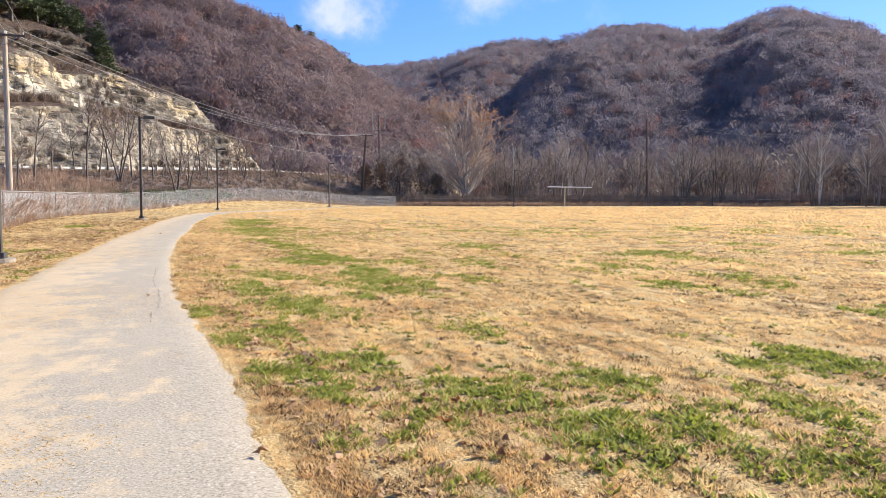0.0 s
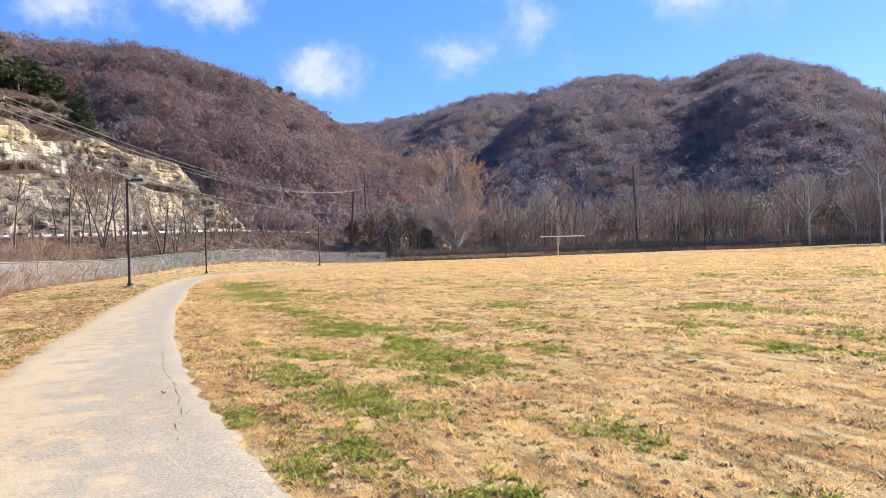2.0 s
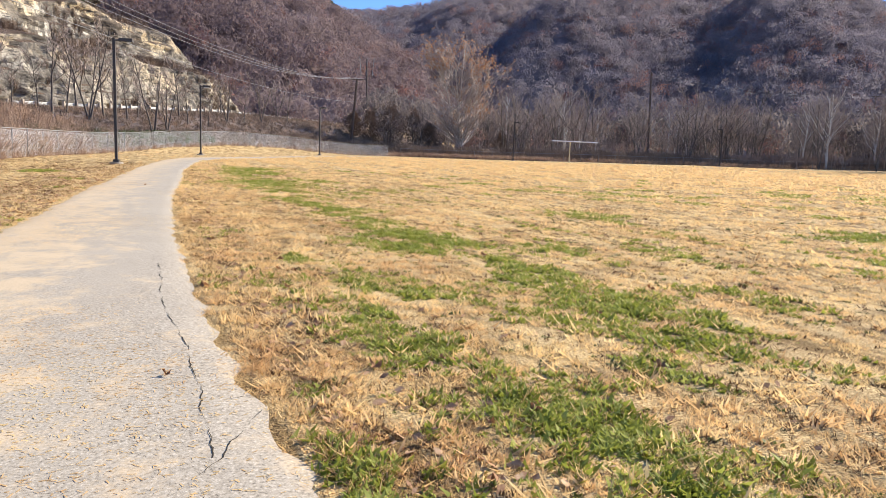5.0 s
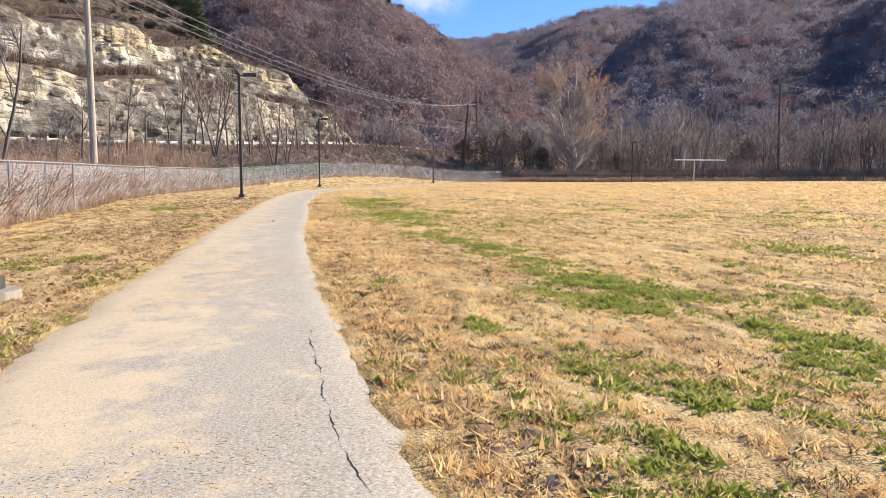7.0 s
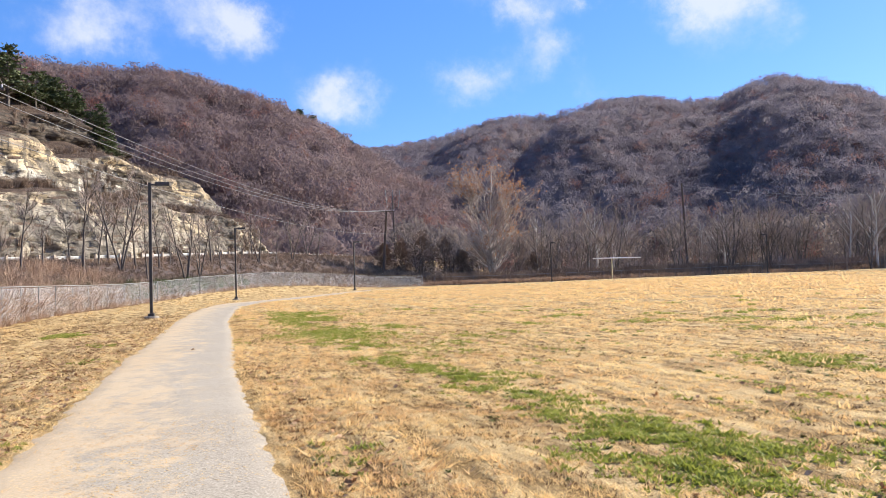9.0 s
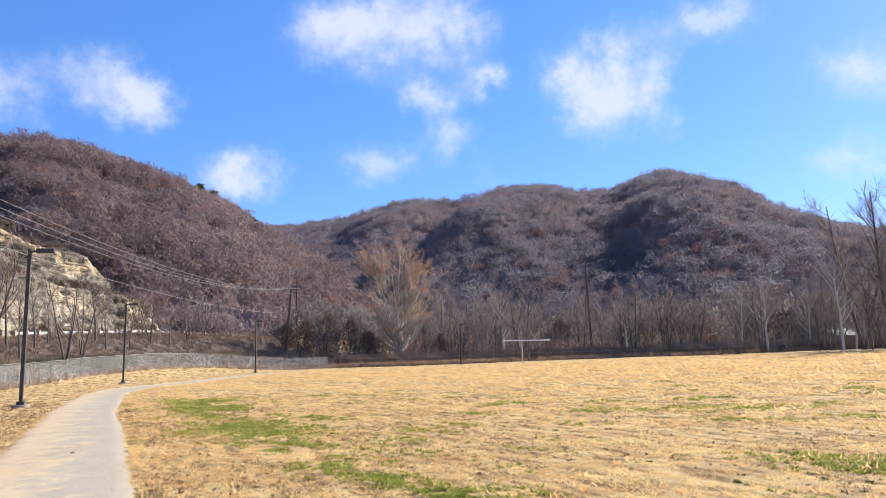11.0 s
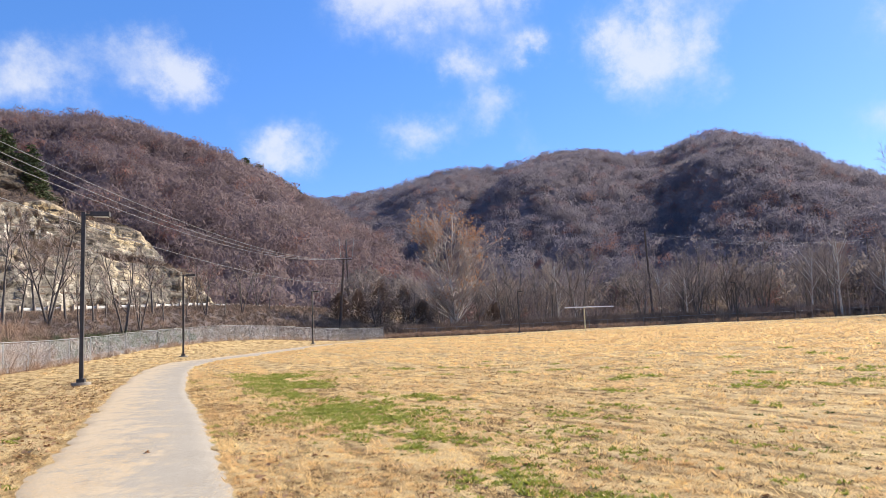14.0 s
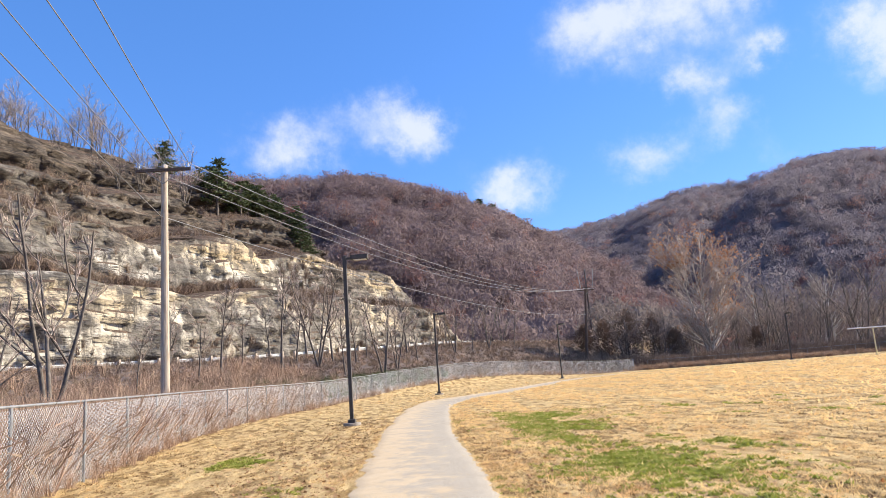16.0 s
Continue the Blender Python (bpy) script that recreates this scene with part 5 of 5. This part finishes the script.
# ---- buildings and bits beyond the field ----
hx, hy = 106, 166
hz = float(land(hx, hy))
house = base("park_shelter", hx, hy, hz, 28, "low dark park building with a pale metal roof", "building")
bm = bmesh.new()
box(bm, 0, 0, 1.5, 11, 7, 3.2, .03)
part("wall", bm, M_WALL, house)
bm = bmesh.new()
v = [bm.verts.new(p) for p in ((-6.6, -4.6, 2.9), (6.6, -4.6, 2.9), (6.6, 0, 5.2), (-6.6, 0, 5.2), (6.6, 4.6, 2.9), (-6.6, 4.6, 2.9))]
for f in ((0, 1, 2, 3), (3, 2, 4, 5), (1, 4, 2), (0, 3, 5), (0, 5, 4, 1)):
    bm.faces.new([v[i] for i in f])
part("roof", bm, M_ROOF, house)
for px in (-3.4, 0, 3.4):
    bm = bmesh.new()
    box(bm, px, -3.53, 1.7, 1.2, .08, 1.1, .01)
    part("window", bm, M_ROADS, house)
rl_x, rl_y = bearing(-6.5, 14.8, 2.4, 158)
railing = base("railing", rl_x, rl_y, float(land(rl_x, rl_y)) + 2.0, 4, "white painted railing on a low abutment beyond the trees", "railing")
bm = bmesh.new()
box(bm, 0, .1, -1.1, 7.6, .5, 2.4, .03)
part("abutment", bm, M_CONC, railing)
bm = bmesh.new()
box(bm, 0, 0, .95, 7.4, .07, .09, .005)
part("rail", bm, M_WHITE, railing)
for i in range(9):
    bm = bmesh.new()
    box(bm, -3.6 + .9 * i, 0, .45, .12, .09, .95, .005)
    part("post", bm, M_WHITE, railing)
bank_a = np.linspace(0, 1, 40)
ex, ey = 48 + 90 * bank_a, 150 - 8 * bank_a
prof = [(-7, -.3), (-3.2, 1.6), (-2.6, 1.8), (2.6, 1.8), (6, -.3)]
v = [(ex[i] + .09 * d, ey[i] + d, float(land(ex[i], ey[i])) + h) for i in range(40) for d, h in prof]
tagged(linked("road", np_mesh("road", v, grid_faces(40, 5)), M_ROADS), "raised gravel lane beyond the end of the field", "road", kind="structure")

# ---- turf ----
# tufts of living grass: x, y, radius
PATCHES = [(-2.5, 16.2, 0.64), (-7.5, 30.3, 0.7), (-3.0, 8.9, 0.25), (-1.7, 9.1, 0.39), (-2.1, 7.1, 0.14), (-1.7, 7.5, 0.18), (-1.5, 5.8, 0.21), (-0.8, 5.2, 0.13), (-0.1, 4.3, 0.35), (1.1, 4.4, 0.32), (3.6, 6.5, 0.3), (-0.6, 11.8, 0.57), (0.4, 7.7, 0.19), (-2.7, 10.8, 0.3), (-3.1, 16.9, 0.68), (-4.4, 20.9, 0.55), (-7.8, 29.2, 0.67), (-3.3, 13.1, 0.34), (-3.1, 11.5, 0.29), (-1.4, 14.0, 0.39), (-2.7, 12.8, 0.21), (0.9, 21.8, 0.58), (-4.2, 14.4, 0.15), (-10.4, 18.2, 0.16), (-10.3, 37.6, 1.0), (-8.2, 29.7, 0.7), (-6.4, 32.2, 0.39), (-11.3, 41.6, 0.98), (-16.3, 32.1, 0.5)]

NEAR_PATCHES = [(-2.9, 16.8, 0.5), (-1.5, 13.0, 0.42), (-1.1, 11.9, 0.51), (-3.1, 11.3, 0.28), (-2.7, 10.9, 0.19), (-2.1, 9.7, 0.33), (-3.2, 9.6, 0.14), (-0.9, 11.5, 0.37), (0.5, 12.9, 0.36), (-0.8, 16.2, 0.37), (-1.2, 10.4, 0.23),
                (1.7, 4.6, .3), (2.1, 4.2, .3), (.9, 5.3, .35), (1.4, 5.6, .25), (-.7, 6.4, .25), (.3, 5.4, .3), (2.6, 5.0, .25), (3.4, 6.6, .3), (2.8, 6.2, .2), (-1.2, 6.0, .25), (-1.9, 7.5, .3), (-1.8, 9.4, .35), (5.8, 18.5, .7), (4, 12, .4), (6, 9, .4)]


def rows(x, y, seed, octaves, f, long=.3):
    """Noise drawn out along the mower's passes, which run with the path."""
    return wave((x * .94 + y * .342) * f, (y * .94 - x * .342) * f * long, seed, octaves, 1.0)


def turf_kit(r, n, lean_, wide):
    tri = []
    for _ in range(n):
        th, h = r.uniform(0, 6.283), r.uniform(.4, 1.0)
        reach = r.uniform(.2, lean_)
        x0, y0 = r.gauss(0, .5), r.gauss(0, .5)
        a = r.uniform(0, 3.14)
        w = wide * r.uniform(.6, 1.5)
        tri.append([(x0 - math.cos(a) * w, y0 - math.sin(a) * w, 0), (x0 + math.cos(a) * w, y0 + math.sin(a) * w, 0), (x0 + math.cos(th) * reach, y0 + math.sin(th) * reach, h)])
    return np.array(tri, dtype=float)


def on_path(x, y, slack=0.0):
    return (x > path_left(y) + slack) & (x < path_right(y) - slack)


def turf(name, x, y, lo, hi, mat, seed, label, n=6, lean_=1.1, wide=.09):
    r0 = random.Random(seed)
    kits = [turf_kit(r0, n, lean_, wide) for _ in range(5)]
    r = np.random.RandomState(seed)
    # coarser tufts farther from the walked line
    far = np.clip((np.abs(x - path_right(y)) - 5) / 16, 0, 1.5) + np.clip((y - 26) / 30, 0, 1.5)
    size = r.uniform(lo, hi, len(x)) * (1 + .5 * far) * (1 + .5 * np.clip(wave(x, y, 99, 2, 13), -1, 1))
    v, f = scatter(kits, np.stack([x, y, land(x, y) - .004], 1), size, seed, np.full(len(x), 1.0) + far * .6)
    tagged(linked(name, np_mesh(name, v, f), mat), label, "grass", kind="stuff")


rt = np.random.RandomState(21)
n = 215000
yt = 1.5 + 46 * rt.beta(1.0, 2.4, n)
xt = path_right(yt) + rt.choice([-1, 1], n, p=[.22, .78]) * rt.exponential(6.5, n)
xt = np.where(xt < path_right(yt), xt - np.interp(yt, PY, PW), xt)
ok = ~on_path(xt, yt, np.abs(rt.normal(.03, .17, n))) & (xt < 26) & (xt > fence_x(yt) + .1)
clump = .6 * rows(xt, yt, 71, 3, 3.2) + .7 * wave(xt, yt, 72, 3, 9)
ok &= clump > rt.uniform(-.75, .35, n)
turf("dry_turf", xt[ok], yt[ok], .016, .044, M_STRAW, 81, "short straw-coloured dormant grass", 8, 1.5, .09)
# thin tufts that lap over both edges of the asphalt
n = 9000
ye_ = 1.5 + 44 * rt.beta(1.0, 2.0, n)
right = rt.rand(n) < .6
xe_ = np.where(right, path_right(ye_) + rt.normal(.02, .11, n), path_left(ye_) + rt.normal(-.02, .13, n))
turf("edge_turf", xe_, ye_, .018, .045, M_STRAW, 86, "pale dry grass lapping over the edges of the path", 7, 1.7, .08)
# coarser tufts out over the field
n = 70000
yf = 8 + 105 * rt.beta(1.0, 1.5, n)
xf = path_right(yf) + rt.choice([-1, 1], n, p=[.1, .9]) * rt.uniform(0, 1, n) ** 1.3 * (18 + yf * .62)
xf = np.where(xf < path_right(yf), xf - np.interp(yf, PY, PW), xf)
lump = rows(xf, yf, 75, 4, 1.7, .22) + .5 * wave(xf, yf, 76, 2, 4)
ok = ~on_path(xf, yf, .0) & (xf > fence_x(yf) + .1) & (lump > rt.uniform(-.7, .6, n)) & (yf < 118)
turf("field_turf", xf[ok], yf[ok], .035, .085, M_STRAW, 83, "clumps of dormant straw grass over the field", 6, 1.4, .12)
# dead brown thatch, thickest along the path's edge
n = 125000
yh = 1.5 + 46 * rt.beta(1.0, 1.9, n)
xh = np.where(rt.rand(n) < .04, path_right(yh) + np.abs(rt.normal(0, .2, n)), path_right(yh) + rt.choice([-1, 1], n, p=[.46, .54]) * rt.exponential(6.5, n))
xh = np.where(xh < path_right(yh), xh - np.interp(yh, PY, PW), xh)
ok = ~on_path(xh, yh, .04) & (xh < 26) & (xh > fence_x(yh) + .1) & (.7 * rows(xh, yh, 78, 3, 2.4, .25) + .5 * wave(xh, yh, 79, 3, 1.3) > rt.uniform(-.65, .65, n))
turf("brown_thatch", xh[ok], yh[ok], .016, .042, M_THATCH, 84, "dead brown thatch and clippings in the turf", 6, 1.5, .14)
gxs, gys = [], []
# a ragged strip of green a few strides from the path
STRIP = [(float(np.interp(q, [12.5, 17, 19.6, 22.6, 27, 34, 40], [-1.0, -3.1, -4.0, -5.4, -7.0, -9.5, -11.2])) + .35 * math.sin(q * 3.1), q, .22 + .16 * math.sin(q * 1.7)) for q in np.arange(12.5, 40, 1.1)]
for px, py, pr in PATCHES + NEAR_PATCHES + STRIP:
    pr *= 1.35
    k = int(900 * pr * pr + 60)
    th, q = rt.uniform(0, 6.283, k), np.sqrt(rt.rand(k)) * pr
    lob = 1 + .4 * np.sin(th * 3 + px) + .25 * np.sin(th * 5 + py)
    # drawn out along the mower's passes, thinning towards the rim
    q = q * rt.uniform(.55, 1.1, k)
    ga, gb = np.sin(th) * q * lob * 1.9, np.cos(th) * q * lob
    gxs.append(px + gb * .94 - ga * .342)
    gys.append(py + gb * .342 + ga * .94)
ng = 90000
sx = rt.uniform(-14, 22, ng)
sy = 2 + 44 * rt.beta(1, 1.5, ng)
keep = .5 * rows(sx, sy, 73, 3, 1.0, .3) + .6 * rows(sx, sy, 74, 3, 2.8, .5) + .34 * np.exp(-((sx - path_right(sy) - 3.2) / 2.4) ** 2) > .34 + .32 * rt.rand(ng)
gx_, gy_ = np.concatenate(gxs + [sx[keep]]), np.concatenate(gys + [sy[keep]])
ok = ~on_path(gx_, gy_, .05) & (gx_ > fence_x(gy_) + .1) & (wave(gx_, gy_, 85, 3, 4.5) > rt.uniform(-1.0, .3, len(gx_)))
turf("green_turf", gx_[ok], gy_[ok], .023, .053, M_GREEN, 82, "patches of green clover and fescue in the dead turf", 10, 1.5, .32)

# dark rosettes of broad-leaved weeds flat in the turf
n = 5200
yw = 2 + 34 * rt.beta(1.0, 2.0, n)
xw = path_right(yw) + .2 + rt.exponential(6.0, n)
ok = (wave(xw, yw, 87, 2, 1.3) > rt.uniform(-.4, .8, n)) & (xw < 24)
turf("weed_rosettes", xw[ok], yw[ok], .014, .032, M_WEEDLEAF, 88, "dark green rosettes of broad-leaved weeds in the turf", 14, 2.0, .4)

# ---- fallen leaves ----


def leaf_mesh(seed):
    """A curled, lobed dead leaf about a hand wide."""
    r = random.Random(seed)
    bm = bmesh.new()
    c = bm.verts.new((0, 0, .012))
    ring = []
    n = 15
    for i in range(n):
        th = 6.283 * i / n
        rad = (.055 if i % 3 == 0 else .030) * r.uniform(.8, 1.2)
        ring.append(bm.verts.new((math.cos(th) * rad, math.sin(th) * rad, .006 + r.uniform(0, .03) * (1 + math.cos(th * 2)))))
    for i in range(n):
        bm.faces.new((c, ring[i], ring[(i + 1) % n]))
    bmesh.ops.solidify(bm, geom=bm.faces[:], thickness=.0012)
    me = bpy.data.meshes.new("fallen_leaf")
    bm.to_mesh(me)
    bm.free()
    me.materials.append(M_LEAF)
    return me


LEAVES = [leaf_mesh(i) for i in range(6)]
rl2 = random.Random(31)
SPOTS = [(-4.15, 10.02), (-4.68, 12.5), (-3.94, 14.57), (-8.86, 15.63), (-7.0, 21.56), (-10.33, 26.16), (-1.23, 10.47), (-.6, 4.3), (.1, 5.0), (.75, 4.9), (-1.0, 3.9)]
while len(SPOTS) < 170:
    yy = 3 + 32 * rl2.random() ** 1.4
    side = rl2.random()
    if side < .25:
        xx = float(path_right(yy)) + rl2.uniform(.3, 1.4)
    elif side < .62:
        xx = float(path_left(yy)) - abs(rl2.gauss(.3, 1.1))
    else:
        xx = float(path_right(yy)) + rl2.uniform(.5, 12)
    SPOTS.append((xx, yy))
for i, (xx, yy) in enumerate(SPOTS):
    o = linked("fallen_leaf", LEAVES[i % 6], None)
    lift = .038 if path_left(yy) < xx < path_right(yy) else .022
    o.matrix_basis = pose(xx, yy, float(land(xx, yy)) + lift, rl2.uniform(-18, 18), rl2.uniform(-18, 18), rl2.uniform(0, 360)) @ Matrix.Diagonal((*[rl2.uniform(.45, .95)] * 3, 1))
    tagged(o, "curled brown dead leaf lying on the " + ("path" if lift > .03 else "grass"), "leaf", "fallen leaves")


def litter(name, x, y, lo, hi, mat, seed, label):
    """Small torn leaf scraps lying about, each a bent pair of triangles."""
    r = np.random.RandomState(seed)
    n = len(x)
    th, s = r.uniform(0, 6.283, n), r.uniform(lo, hi, n)
    a = np.stack([np.cos(th) * s, np.sin(th) * s, r.uniform(0, .5, n) * s], 1)
    b = np.stack([-np.sin(th) * s * .6, np.cos(th) * s * .6, r.uniform(0, .6, n) * s], 1)
    c = np.stack([x, y, land(x, y) + .012 + .02 * on_path(x, y)], 1)
    v = np.stack([c - a, c - b * .8 + [0, 0, .004], c + a, c + b], 1).reshape(-1, 3)
    tagged(linked(name, np_mesh(name, v, np.arange(len(v)).reshape(-1, 4)), mat), label, "leaf litter", kind="stuff")


rq = np.random.RandomState(55)
yl = 4 + 40 * rq.beta(1, 1.6, 6500)
xl = path_left(yl) - np.abs(rq.normal(.2, 1.8, 6500))
ye = 2 + 36 * rq.beta(1, 1.6, 1500)
xe = path_right(ye) + .15 + np.abs(rq.normal(.3, .35, 1500))
yo = 3 + 40 * rq.beta(1, 1.8, 3000)
xo = path_right(yo) + rq.uniform(.3, 20, 3000)
xa, ya = np.concatenate([xl, xe, xo]), np.concatenate([yl, ye, yo])
ok = xa > fence_x(ya) + .1
litter("leaf_litter", xa[ok], ya[ok], .012, .045, M_LEAF, 56, "scraps of brown leaves scattered in the turf and along the path")

# cut straw blown over the path, thickest on the uphill side
nc = 42000
yc = 2 + 40 * rq.beta(1, 1.9, nc)
fc = rq.rand(nc)
xc = path_left(yc) + (path_right(yc) - path_left(yc)) * fc
drift = wave(xc, yc * .7, 95, 4, 1.1) + .45 * (.55 - fc)
ok = drift > rq.uniform(-.15, .45, nc)
xc, yc, fc = xc[ok], yc[ok], fc[ok]
th, ln = rq.normal(.4, .7, len(xc)), rq.uniform(.006, .02, len(xc))
d = np.stack([np.cos(th) * ln, np.sin(th) * ln, rq.uniform(-.1, .2, len(xc)) * ln], 1)
w = np.stack([-np.sin(th), np.cos(th), th * 0], 1) * rq.uniform(.0012, .003, len(xc))[:, None]
c = np.stack([xc, yc, .0185 + .02 * np.sin(math.pi * fc) + .004 * wave(xc, yc, 12, 3, 1.5)], 1)
v = np.stack([c - d - w, c + d - w, c + d + w, c - d + w], 1).reshape(-1, 3)
tagged(linked("straw_chaff", np_mesh("straw_chaff", v, np.arange(len(v)).reshape(-1, 4)), M_STRAW), "cut straw clippings scattered over the asphalt path", "grass clippings", kind="stuff")
